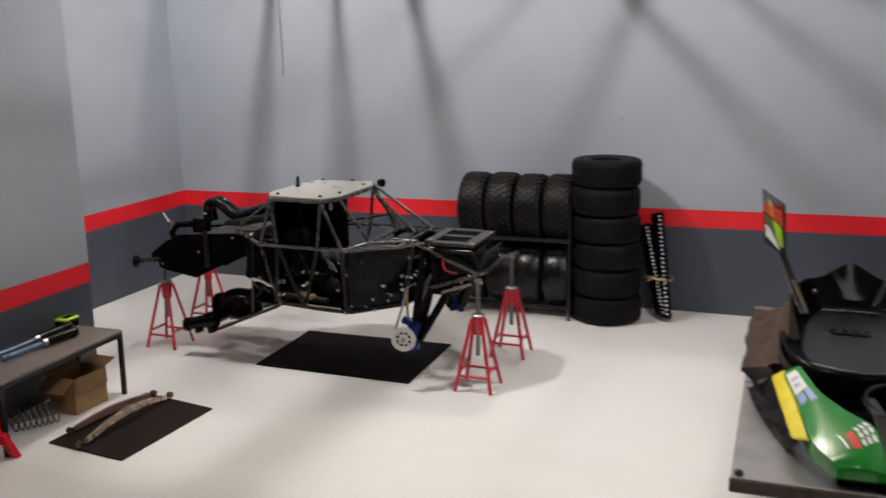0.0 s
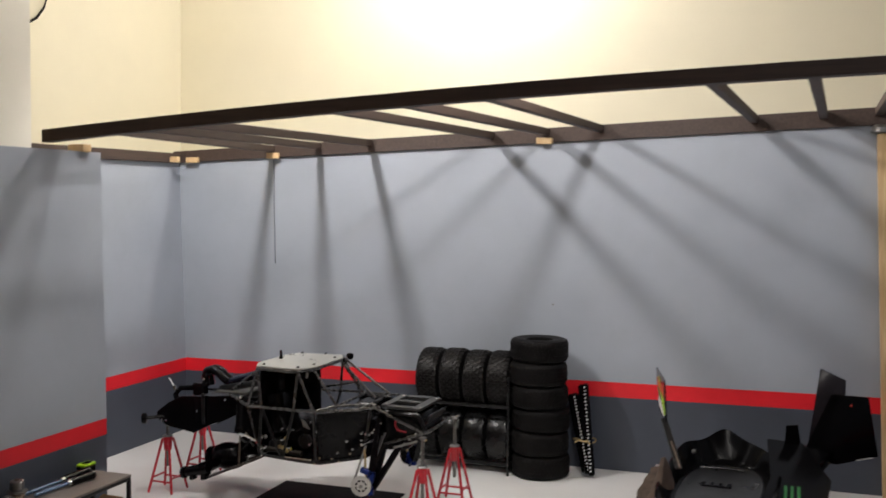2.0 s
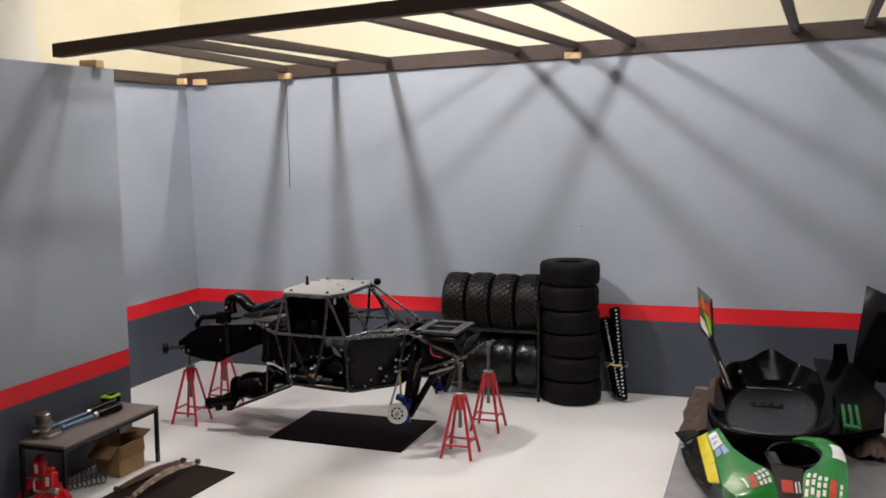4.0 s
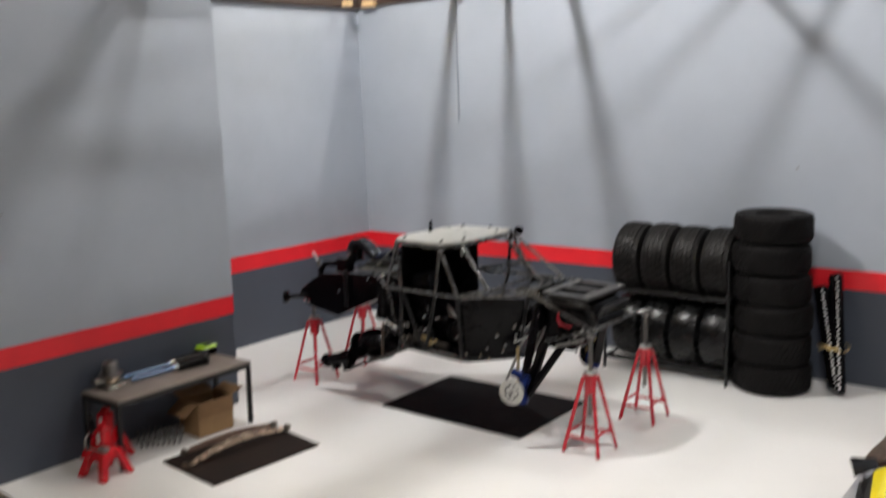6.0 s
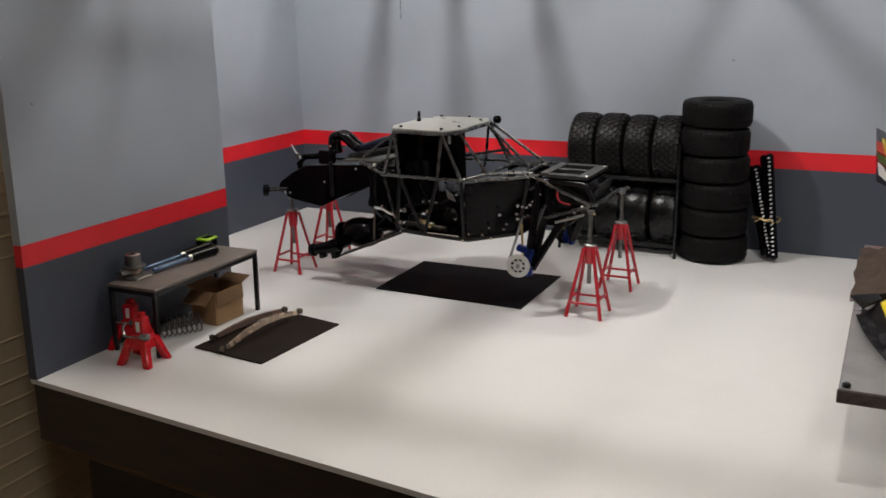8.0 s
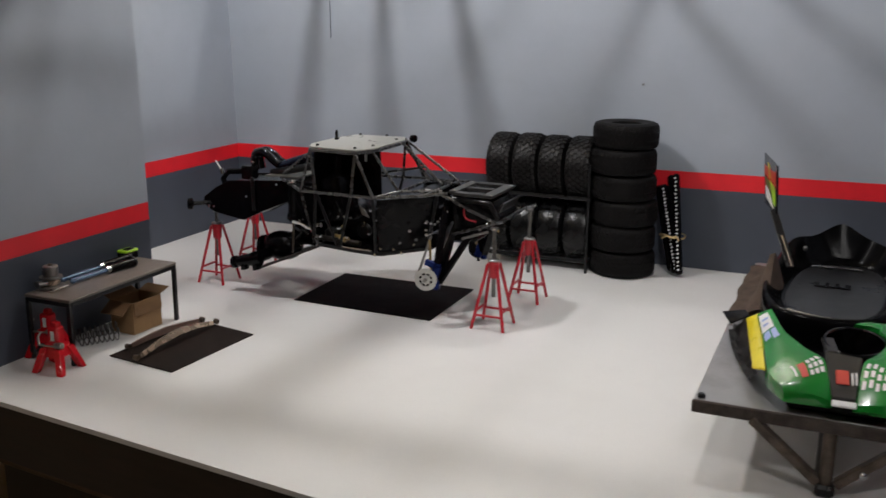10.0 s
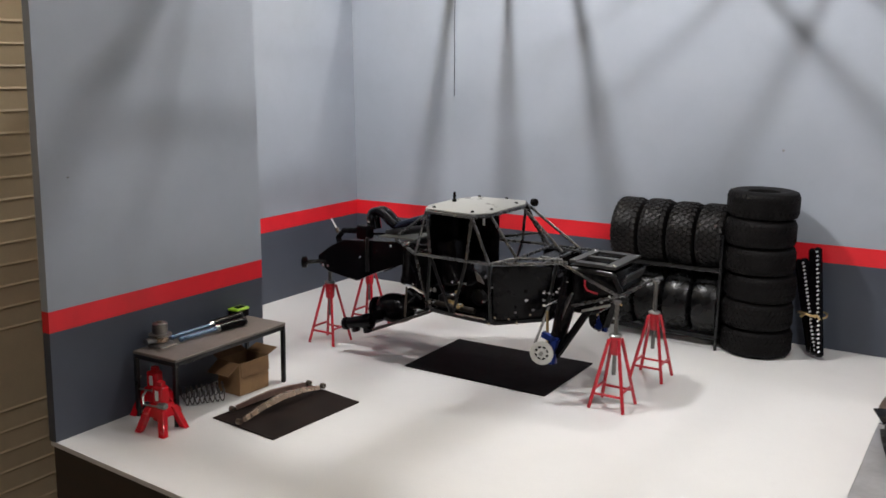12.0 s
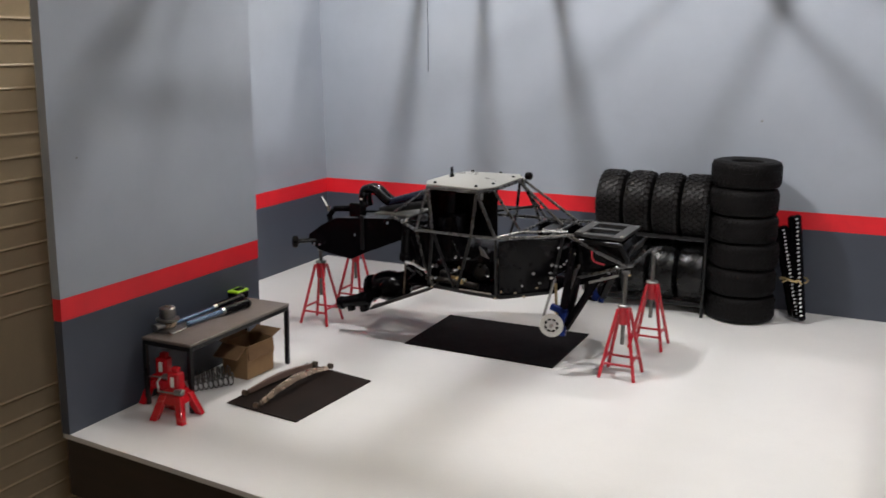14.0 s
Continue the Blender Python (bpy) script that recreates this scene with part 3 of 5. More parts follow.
# ---- work bench and what lies on and under it ----
bench = thing("work_bench", (-0.832, 0.842, 0), "small bench with taupe top and thin black steel legs", "bench")
part("bench_top", box(B(), (0, 0, 0.0865), (0.076, 0.212, 0.004), 0.0008), BENCH_TOP, bench, "taupe bench top")
for sy in (-1, 1):
    part("end_rail", box(B(), (0, 0.1035 * sy, 0.0815), (0.074, 0.005, 0.0055), 0.0005), BLACK_SATIN, bench)
    for sx in (-1, 1):
        part("leg", box(B(), (0.0345 * sx, 0.1035 * sy, 0.0395), (0.0055, 0.0055, 0.079), 0.0005), BLACK_SATIN, bench)
for sx in (-1, 1):
    part("side_rail", box(B(), (0.0345 * sx, 0, 0.0815), (0.005, 0.2015, 0.0055), 0.0005), BLACK_SATIN, bench)

carb = thing("carburettor", (-0.858, 0.772, 0.0886), "greasy metal carburettor standing on the bench", "carburettor")
part("base_flange", disc_solid(B(), [(0.013, 0), (0.0145, 0.001), (0.0145, 0.004), (0.010, 0.006)], 20), GREY_STEEL, carb)
part("bowl", disc_solid(B(), [(0.008, 0.006), (0.0095, 0.008), (0.0095, 0.014), (0.0075, 0.016)], 18), LINK, carb, "dull bronze bowl")
part("top_flange", disc_solid(B(), [(0.0115, 0.016), (0.0125, 0.017), (0.0125, 0.0195), (0.009, 0.0205)], 20), GREY_STEEL, carb)
part("air_horn", disc_solid(B(), [(0.0080, 0.0205), (0.0084, 0.022), (0.0084, 0.036), (0.0070, 0.0375)], 18), GREY_STEEL, carb, "dull metal air horn")
part("knob", disc_solid(B(), [(0.0025, 0.0375), (0.003, 0.039), (0.0015, 0.040)], 10), LINK_DARK, carb)
carb.scale = (1.2, 1.2, 0.82)
part("lever", pipe(B(), [(0.010, -0.012, 0.003), (0.018, -0.016, 0.004), (0.020, 0.004, 0.006)], 0.0013), CHROME, carb, "bent bright lever")
part("side_port", tube(B(), (0, -0.006, 0.011), (-0.002, -0.019, 0.011), 0.005, 12), GREY_STEEL, carb)

for k, (a, b_) in enumerate([((-0.862, 0.800, 0.093), (-0.856, 0.922, 0.095)), ((-0.845, 0.800, 0.093), (-0.833, 0.905, 0.0955))]):
    a, b_ = Vector(a), Vector(b_)
    t = thing("shock_absorber", a, "pale blue shock shaft with black body lying on the bench", "shock absorber", "loose shock absorbers")
    d = b_ - a
    part("shaft", tube(B(), (0, 0, 0), d * 0.52, 0.0032, 10), BLUE_LIGHT, t, "pale blue polished shaft")
    part("collar", tube(B(), d * 0.50, d * 0.56, 0.0058, 12), CHROME, t, "bright collar")
    part("cylinder", tube(B(), d * 0.56, d * 0.97, 0.0062, 14), BLACK_PLASTIC, t, "black shock body")
    part("end_cap", tube(B(), d * 0.97, d, 0.0068, 14), BLACK_SATIN, t)
    part("eyelet", ball(B(), d * -0.03, 0.0042, 2), BLUE_LIGHT, t)

winch = thing("winch_box", (-0.872, 0.936, 0.0886), "black winch box with a lime green lid on the bench", "winch")
part("case", box(B(), (0, 0, 0.005), (0.018, 0.026, 0.010), 0.0012), BLACK_PLASTIC, winch)
part("lid", box(B(), (0, 0, 0.0118), (0.019, 0.027, 0.0036), 0.0012), NEON, winch, "lime green lid")
part("handle", box(B(), (0.001, 0.001, 0.0140), (0.010, 0.015, 0.0014), 0.0005), BLACK_PLASTIC, winch)

carton = thing("cardboard_box", (-0.826, 0.893, 0), "open brown cardboard box under the bench", "box", turn=-3)
for c, s in (((0, -0.0275, 0.0235), (0.042, 0.0012, 0.046)), ((0, 0.0275, 0.0235), (0.042, 0.0012, 0.046)), ((0.0204, 0, 0.0235), (0.0012, 0.0538, 0.046)), ((-0.0204, 0, 0.0235), (0.0012, 0.0538, 0.046))):
    part("side", box(B(), c, s), CARD, carton, smooth=0)
part("bottom", box(B(), (0, 0, 0.0012), (0.0396, 0.0538, 0.0012)), CARD_IN, carton, smooth=0)
for m, w, ln in ((pose(0.0218, 0, 0.0467, 0, 86, 0), 0.054, 0.020), (pose(-0.021, 0, 0.0467, 0, 205, 0), 0.054, 0.020), (pose(0, -0.028, 0.0467, 0, 34, -90), 0.040, 0.024), (pose(0, 0.028, 0.0467, 0, -18, 90), 0.040, 0.020)):
    b = B()
    box(b, (ln / 2, 0, 0), (ln, w, 0.0012))
    b.transform(m)
    part("flap", b, CARD_IN, carton, smooth=0)

for k, (a, b_) in enumerate([((-0.862, 0.806, 0.0095), (-0.834, 0.862, 0.0095)), ((-0.844, 0.794, 0.0095), (-0.812, 0.842, 0.0095))]):
    a, b_ = Vector(a), Vector(b_)
    t = thing("coil_spring", a, "dull grey steel coil spring lying under the bench", "spring", "loose coil springs")
    d = b_ - a
    u = d.normalized()
    s = u.cross(Vector((0, 0, 1))).normalized()
    w = s.cross(u)
    pts = [d * (i / 120) + 0.0082 * (math.cos(i * math.tau / 14) * s + math.sin(i * math.tau / 14) * w) for i in range(121)]
    part("coil", sweep(B(), pts, 0.0009, 5), POST_STEEL, t)


def floor_jack(x, y, turn, label):
    t = thing("jack_stand", (x, y, 0), label, "jack stand", "red jack stands", turn=turn)
    for sx in (-1, 1):
        for sy in (-1, 1):
            b = B()
            lo = [Vector((sx * 0.0195 + dx, sy * 0.0195 + dy, 0)) for dx, dy in ((-0.005, -0.004), (0.005, -0.004), (0.005, 0.004), (-0.005, 0.004))]
            hi = [Vector((sx * 0.010 + dx, sy * 0.009 + dy, 0.040)) for dx, dy in ((-0.005, -0.005), (0.005, -0.005), (0.005, 0.005), (-0.005, 0.005))]
            L0, L1 = [b.verts.new(p) for p in lo], [b.verts.new(p) for p in hi]
            b.faces.new(L0), b.faces.new(L1)
            for k in range(4):
                b.faces.new((L0[k], L0[(k + 1) % 4], L1[(k + 1) % 4], L1[k]))
            bmesh.ops.bevel(b, geom=list(b.edges), offset=0.001, segments=1, affect="EDGES")
            part("leg", b, JACK_RED, t)
    t.scale = (1, 1, 0.79)
    part("skirt", disc_solid(B(), [(0.021, 0.026), (0.0195, 0.030), (0.0155, 0.042), (0.0135, 0.046)], 4, Matrix.Rotation(math.pi / 4, 4, "Z")), JACK_RED, t)
    part("column", box(B(), (0, 0, 0.058), (0.017, 0.014, 0.030), 0.002), JACK_RED, t)
    part("ratchet_bar", box(B(), (0.001, 0, 0.076), (0.009, 0.008, 0.010), 0.001), JACK_RED, t)
    part("decal", box(B(), (0.0, -0.0073, 0.059), (0.005, 0.0006, 0.016)), STICKER, t, "white decal strip", smooth=0)
    part("lever", pipe(B(), [(0.014, -0.008, 0.050), (0.016, -0.014, 0.046), (-0.012, -0.018, 0.047), (-0.018, -0.012, 0.058), (-0.017, -0.006, 0.064)], 0.0014), GREY_STEEL, t, "bent steel lever")
    part("pawl_box", box(B(), (0.010, -0.008, 0.045), (0.012, 0.008, 0.008), 0.001), GREY_STEEL, t, "steel pawl box")
    return t


floor_jack(-0.806, 0.721, 4, "bright red jack stand with a steel lever by the bench")
floor_jack(-0.856, 0.758, 6, "bright red jack stand half hidden behind another")

# ---- buggy chassis on the stands ----
buggy = thing("buggy_chassis", (-0.60, 1.175, 0), "bare black tube-frame rock buggy chassis without wheels on axle stands", "buggy")
O = Vector((-0.60, 1.175, 0))
YC = 1.175


def at(x, y, z, side=1):
    """A place of the near side, or mirrored to the far side."""
    yy = y if side == 1 else 2 * YC - y
    return Vector((x, yy, z)) - O


def stud(p, r=0.0022):
    part("bolt_head", disc_solid(B(), [(r, -0.002), (r * 1.1, -0.001), (r * 0.8, 0.0012)], 8, Matrix.Translation(p) @ pose(0, 0, 0, 75, 0, 0)), CHROME, buggy, "bright bolt head")


RRo, RFo = (-0.652, 1.096, 0.2435), (-0.572, 1.088, 0.2435)
ML, MM, MR = (-0.668, 1.092, 0.180), (-0.578, 1.085, 0.181), (-0.540, 1.082, 0.1815)
SL, SM, SR_ = (-0.640, 1.094, 0.0985), (-0.577, 1.090, 0.096), (-0.539, 1.090, 0.095)
HL = (-0.438, 1.120, 0.190)
WB = (-0.515, 1.118, 0.1865)
J1 = (-0.363, 1.122, 0.153)
R1 = 0.0023
for s in (1, -1):
    tubes = [
        [RRo, ML], [RRo, (-0.642, 1.092, 0.180)], [RFo, MM], [RFo, MR], [RRo, RFo],
        [ML, MM, MR, (-0.470, 1.108, 0.186), HL],
        [ML, (-0.655, 1.094, 0.130), SL], [SL, SM, SR_], [MR, SR_],
        [(-0.642, 1.092, 0.180), (-0.648, 1.094, 0.10)], [(-0.642, 1.092, 0.180), (-0.605, 1.092, 0.098)], [MM, (-0.602, 1.092, 0.098)],
        [SR_, (-0.468, 1.118, 0.104)], [(-0.468, 1.118, 0.104), (-0.452, 1.115, 0.186)],
        [(-0.445, 1.118, 0.188), (-0.405, 1.118, 0.170), J1], [J1, (-0.432, 1.126, 0.128)],
        [(-0.652, 1.10, 0.241), (-0.725, 1.135, 0.196)], [ML, (-0.735, 1.14, 0.188)],
    ]
    for pts in tubes:
        part("cage_tube", pipe(B(), [at(*p, side=s) for p in pts], R1 if pts[0] != SL else 0.0027), TUBE if pts[0][2] > 0.11 and not (pts[-1][2] < 0.11 and pts[0][0] > -0.65) else BLACK_SATIN, buggy)
    for p in (RRo, RFo, ML, MM, MR):
        part("weld_knuckle", ball(B(), at(*p, side=s), 0.0031, 2), TUBE, buggy)
    for p in (SL, SR_, (-0.50, 1.10, 0.100), (-0.735, 1.134, 0.178), (-0.70, 1.128, 0.184), (-0.855, 1.132, 0.133), (-0.79, 1.130, 0.155)):
        stud(at(p[0], p[1] - 0.0045, p[2], s))
# windscreen bars from the roof's far corner and nose cross bars
for pts in ([(-0.560, 1.122, 0.2425), WB], [(-0.560, 1.228, 0.2425), (-0.515, 1.232, 0.1865)], [RFo, (-0.560, 1.122, 0.2425), (-0.560, 1.228, 0.2425), (-0.572, 1.262, 0.2435)],
            [(-0.572, 1.262, 0.2435), (-0.470, 1.242, 0.186)], [(-0.560, 1.228, 0.242), (-0.480, 1.20, 0.186)], [WB, (-0.515, 1.232, 0.1865)],
            [MR, WB, (-0.455, 1.142, 0.188)], [(-0.540, 1.268, 0.1815), (-0.515, 1.232, 0.1865), (-0.455, 1.208, 0.188)], [(-0.470, 1.108, 0.186), (-0.470, 1.242, 0.186)],
            [RRo, (-0.660, 1.254, 0.2435)], [ML, (-0.668, 1.258, 0.180)], [(-0.648, 1.256, 0.18), (-0.540, 1.268, 0.2)], [SR_, (-0.539, 1.26, 0.095)], [SL, (-0.640, 1.256, 0.0985)], [J1, (-0.357, 1.130, 0.153), (-0.357, 1.236, 0.154), (-0.345, 1.252, 0.156)],
            [(-0.866, 1.14, 0.127), (-0.872, 1.275, 0.127)]):
    part("cross_tube", pipe(B(), [at(*p) for p in pts], R1), TUBE, buggy)
# roof sheet, slightly domed
b = B()
ro = [(-0.655, 1.098), (-0.572, 1.090), (-0.557, 1.122), (-0.557, 1.228), (-0.572, 1.260), (-0.655, 1.252), (-0.668, 1.222), (-0.668, 1.128)]
cx, cy = -0.612, 1.175
rings_ = []
for k, (f, zz) in enumerate(((1.0, 0.2462), (1.0, 0.2482), (0.8, 0.2500), (0.4, 0.2515))):
    rings_.append([b.verts.new(Vector((cx + (x - cx) * f, cy + (y - cy) * f, zz)) - O) for x, y in ro])
for r0, r1 in zip(rings_, rings_[1:]):
    for k in range(8):
        b.faces.new((r0[k], r0[(k + 1) % 8], r1[(k + 1) % 8], r1[k]))
b.faces.new(rings_[-1]), b.faces.new(rings_[0])
roof = part("roof_panel", b, ROOF, buggy, "pale silver roof sheet", smooth=20)
for x, y in ((-0.645, 1.106), (-0.578, 1.100), (-0.566, 1.135), (-0.566, 1.215), (-0.645, 1.244), (-0.60, 1.25)):
    part("roof_bolt", disc_solid(B(), [(0.0026, 0.248), (0.0026, 0.2508), (0.0015, 0.2516)], 8, Matrix.Translation((x + 0.60, y - 1.175, 0))), BLACK_PLASTIC, roof)
part("antenna_mount", disc_solid(B(), [(0.0035, 0.249), (0.0035, 0.254), (0.002, 0.256), (0.0026, 0.259), (0.0016, 0.266)], 10, Matrix.Translation((-0.645 + 0.60, 1.165 - 1.175, 0))), BLACK_PLASTIC, roof, "black antenna mount")
lightm = at(-0.558, 1.262, 0.246)
part("roof_light", disc_solid(B(), [(0.003, -0.005), (0.0058, -0.0035), (0.0062, 0.003), (0.005, 0.0042)], 16, Matrix.Translation(lightm) @ pose(0, 0, 0, 0, 90, -25)), BLACK_PLASTIC, buggy, "round black roof light")


def plate(name, pts, d, mt, label="", bev=0.0008):
    return part(name, slab(B(), [Vector(p) - O for p in pts], d, bev), mt, buggy, label)


# cabin tub, firewall and skid
plate("firewall", [(-0.664, 1.106, 0.105), (-0.664, 1.244, 0.105), (-0.655, 1.240, 0.240), (-0.655, 1.110, 0.240)], (0.003, 0, 0), BLACK_PLASTIC)
plate("inner_panel", [(-0.650, 1.185, 0.16), (-0.578, 1.185, 0.16), (-0.580, 1.185, 0.239), (-0.648, 1.185, 0.239)], (0, 0.004, 0), BLACK_PLASTIC)
plate("door_sticker", [(-0.606, 1.1835, 0.216), (-0.602, 1.1835, 0.216), (-0.602, 1.1835, 0.228), (-0.606, 1.1835, 0.228)], (0, 0.001, 0), STICKER, "small white sticker", 0)
plate("skid_plate", [(-0.690, 1.105, 0.094), (-0.535, 1.095, 0.0905), (-0.465, 1.125, 0.101), (-0.465, 1.225, 0.101), (-0.535, 1.255, 0.0905), (-0.690, 1.245, 0.094)], (0, 0, 0.003), BLACK_PLASTIC)
ARM_DARK = mat("dark_satin_arm", (0.055, 0.047, 0.042), 0.4, 0.3, 0.2, 60, 0.1, 900)
TAIL = [(-0.881, 0.134), (-0.861, 0.122), (-0.803, 0.113), (-0.769, 0.130), (-0.718, 0.151), (-0.676, 0.160), (-0.676, 0.185), (-0.705, 0.186), (-0.829, 0.177), (-0.855, 0.164), (-0.880, 0.146)]
for s in (1, -1):
    off = -0.003 if s == 1 else 0.003
    def P(x, y, z):
        return (x, y if s == 1 else 2 * YC - y, z)
    plate("side_panel", [P(-0.536, 1.092, 0.099), P(-0.470, 1.118, 0.106), P(-0.458, 1.116, 0.182), P(-0.500, 1.102, 0.181), P(-0.537, 1.086, 0.177)], (0, -off, 0), BLACK_PLASTIC)
    plate("tail_plate", [P(x, 1.134, z) for x, z in TAIL], (0, -off, 0), BLACK_PLASTIC)
    plate("rear_frame_panel", [P(-0.650, 1.108, 0.100), P(-0.692, 1.112, 0.128), P(-0.694, 1.112, 0.187), P(-0.650, 1.106, 0.182)], (0, -off, 0), BLACK_PLASTIC)
    # trailing arm: a flat plate from the cage down to the axle end
    plate("trailing_arm", [P(-0.748, 1.098, 0.047), P(-0.648, 1.100, 0.090), P(-0.648, 1.126, 0.090), P(-0.730, 1.136, 0.053), P(-0.760, 1.128, 0.043)], (0, 0, 0.004), ARM_DARK, bev=0.0008)
    b = B()
    tube(b, at(-0.806, 1.112, 0.0485, s), at(-0.762, 1.118, 0.0575, s), 0.0085, 12, 0.0115)
    box(b, at(-0.770, 1.116, 0.053, s), (0.011, 0.016, 0.030), 0.002, pose(0, 0, 0, 0, -12, 0), 2)
    box(b, at(-0.790, 1.112, 0.045, s), (0.010, 0.012, 0.016), 0.002, pose(0, 0, 0, 0, -12, 0), 2)
    part("axle_knuckle", b, BLACK_PLASTIC, buggy)
    part("hub_flange", disc_solid(B(), [(0.004, -0.004), (0.010, -0.003), (0.0105, 0.003), (0.004, 0.005)], 14, Matrix.Translation(at(-0.807, 1.111, 0.048, s)) @ pose(0, 0, 0, 0, 80, 0)), BLACK_PLASTIC, buggy)
    # upright rear shock
    a, c = at(-0.694, 1.116, 0.186, s), at(-0.700, 1.116, 0.074, s)
    d = c - a
    sh = part("shock_body", disc_solid(B(), [(0.005, 0.0), (0.0095, 0.003), (0.0095, 0.020), (0.0086, 0.022), (0.0086, 0.048), (0.0102, 0.050), (0.0102, 0.058), (0.004, 0.062)], 14, Matrix.Translation(a) @ d.to_track_quat("Z", "Y").to_matrix().to_4x4()), BLACK_PLASTIC, buggy)
    part("shock_shaft", tube(B(), a + d * 0.54, c, 0.0016, 8), LINK_DARK, sh, "dull shock shaft")
    part("shock_cap", ball(B(), a + Vector((0, -0.002 * s, 0.002)), 0.0042, 2), CHROME, sh, "bright top bolt")
    # chain of small links beside the shock
    part("hose", sweep(B(), [at(-0.690, 1.108, 0.118, s), at(-0.682, 1.106, 0.114, s), at(-0.672, 1.104, 0.116, s), at(-0.664, 1.104, 0.110, s)], 0.0017, 6), BLACK_SATIN, buggy, "black hose")
    part("transfer_case", box(B(), at(-0.676, 1.140, 0.106, s), (0.046, 0.046, 0.034), 0.005, pose(0, 0, 0, 0, -14, 0), 2), BLACK_PLASTIC, buggy)
    # front arms, knuckle and disc
    hub = at(-0.450, 1.072, 0.071, s)
    for p in ((-0.432, 1.124, 0.128), (-0.402, 1.124, 0.132)):
        part("lower_arm", beam(B(), at(*p, side=s), hub + Vector((0.016, 0.010 * s, -0.006)), 0.0120, 0.006, 0.001), BLACK_PLASTIC, buggy)
    part("upper_arm", tube(B(), at(-0.428, 1.116, 0.150, s), hub + Vector((0.006, 0.010 * s, 0.012)), 0.0026), TUBE, buggy)
    part("tie_rod", tube(B(), at(-0.462, 1.118, 0.125, s), hub + Vector((-0.016, 0.008 * s, 0.004)), 0.0019), GREY_STEEL, buggy, "steel tie rod")
    part("front_shock", tube(B(), at(-0.436, 1.112, 0.172, s), hub + Vector((0.012, 0.012 * s, 0.016)), 0.0055, 12), BLACK_PLASTIC, buggy)
    part("front_shock_shaft", tube(B(), hub + Vector((-0.002, 0.018 * s, 0.055)), hub + Vector((0.003, 0.012 * s, 0.010)), 0.0018, 8), GOLD, buggy, "brass shaft")
    kn = part("knuckle", box(B(), hub + Vector((0.010, 0.012 * s, 0.006)), (0.012, 0.012, 0.034), 0.003, pose(0, 0, 0, 0, 16, 0), 2), BLUE, buggy, "blue anodised knuckle")
    part("knuckle_arm", box(B(), hub + Vector((0.004, 0.012 * s, 0.021)), (0.020, 0.010, 0.009), 0.002, pose(0, 0, 0, 0, 16, 0), 2), BLUE, kn)
    part("caliper", box(B(), hub + Vector((0.014, 0.007 * s, -0.008)), (0.009, 0.010, 0.014), 0.002, None, 2), BLUE, kn)
    dm = Matrix.Translation(hub) @ pose(0, 0, 0, 90 if s == 1 else -90, 0, 10 * s)
    b = B()
    ring(b, [(0.0100, -0.0012), (0.0165, -0.0012), (0.0168, 0), (0.0165, 0.0012), (0.0100, 0.0012)], 28, dm)
    for k in range(8):
        box(b, dm @ Vector((0.0085 * math.cos(k * math.tau / 8), 0.0085 * math.sin(k * math.tau / 8), 0)), (0.0055, 0.0022, 0.0022), 0.0, dm.to_3x3().to_4x4() @ Matrix.Rotation(k * math.tau / 8, 4, "Z"))
    ring(b, [(0.0022, -0.002), (0.0068, -0.002), (0.0068, 0.002), (0.0022, 0.002)], 20, dm)
    part("brake_disc", b, DISC_WHITE, buggy, "pale slotted brake disc")
    part("disc_backing", disc_solid(B(), [(0.0158, -0.0034), (0.0158, -0.0022)], 24, dm), BLACK_PLASTIC, buggy)
    part("hub_nut", disc_solid(B(), [(0.003, 0.0), (0.003, 0.006), (0.0018, 0.0075)], 6, dm), GREY_STEEL, buggy)

def smooth_run(pts, n):
    """A smooth dense line through a few points."""
    q = []
    for k in range(n + 1):
        f = min(k / n, 0.99999) * (len(pts) - 1)
        i = int(f)
        q.append(Vector(pts[i]).lerp(Vector(pts[i + 1]), f - i))
    for _ in range(3):
        q = [q[0]] + [(q[k - 1] + 2 * q[k] + q[k + 1]) / 4 for k in range(1, n)] + [q[-1]]
    return q


# tail: fuel cell, rear tow rod, exhaust, receiver box
plate("fuel_cell", [(x * 0.97 - 0.0235, 1.1385, 0.150 + (z - 0.150) * 0.93) for x, z in TAIL], (0, 0.073, 0), BLACK_PLASTIC, "", 0.002)
plate("tail_deck", [(-0.765, 1.140, 0.1870), (-0.700, 1.138, 0.1885), (-0.700, 1.212, 0.1885), (-0.765, 1.210, 0.1870)], (0, 0, 0.0025), mat("olive_grey_deck", (0.12, 0.115, 0.10), 0.4, 0.2, 0.15, 50, 0.1, 800), "olive grey deck plate")
part("tail_strut", tube(B(), at(-0.780, 1.129, 0.186), at(-0.779, 1.129, 0.132), 0.0028, 10), BLACK_SATIN, buggy)
part("tow_rod", tube(B(), at(-0.862, 1.140, 0.138), at(-0.891, 1.118, 0.136), 0.0035), BLACK_PLASTIC, buggy)
part("tow_knob", disc_solid(B(), [(0.004, -0.006), (0.0095, -0.004), (0.0098, 0.003), (0.005, 0.005)], 14, Matrix.Translation(at(-0.893, 1.116, 0.136)) @ pose(0, 0, 0, 0, 90, 35)), BLACK_PLASTIC, buggy)
part("tail_hoop", sweep(B(), [at(-0.846, 1.150, 0.160), at(-0.851, 1.150, 0.176), at(-0.842, 1.152, 0.188), at(-0.815, 1.155, 0.190), at(-0.79, 1.155, 0.186)], 0.005, 8), BLACK_PLASTIC, buggy)
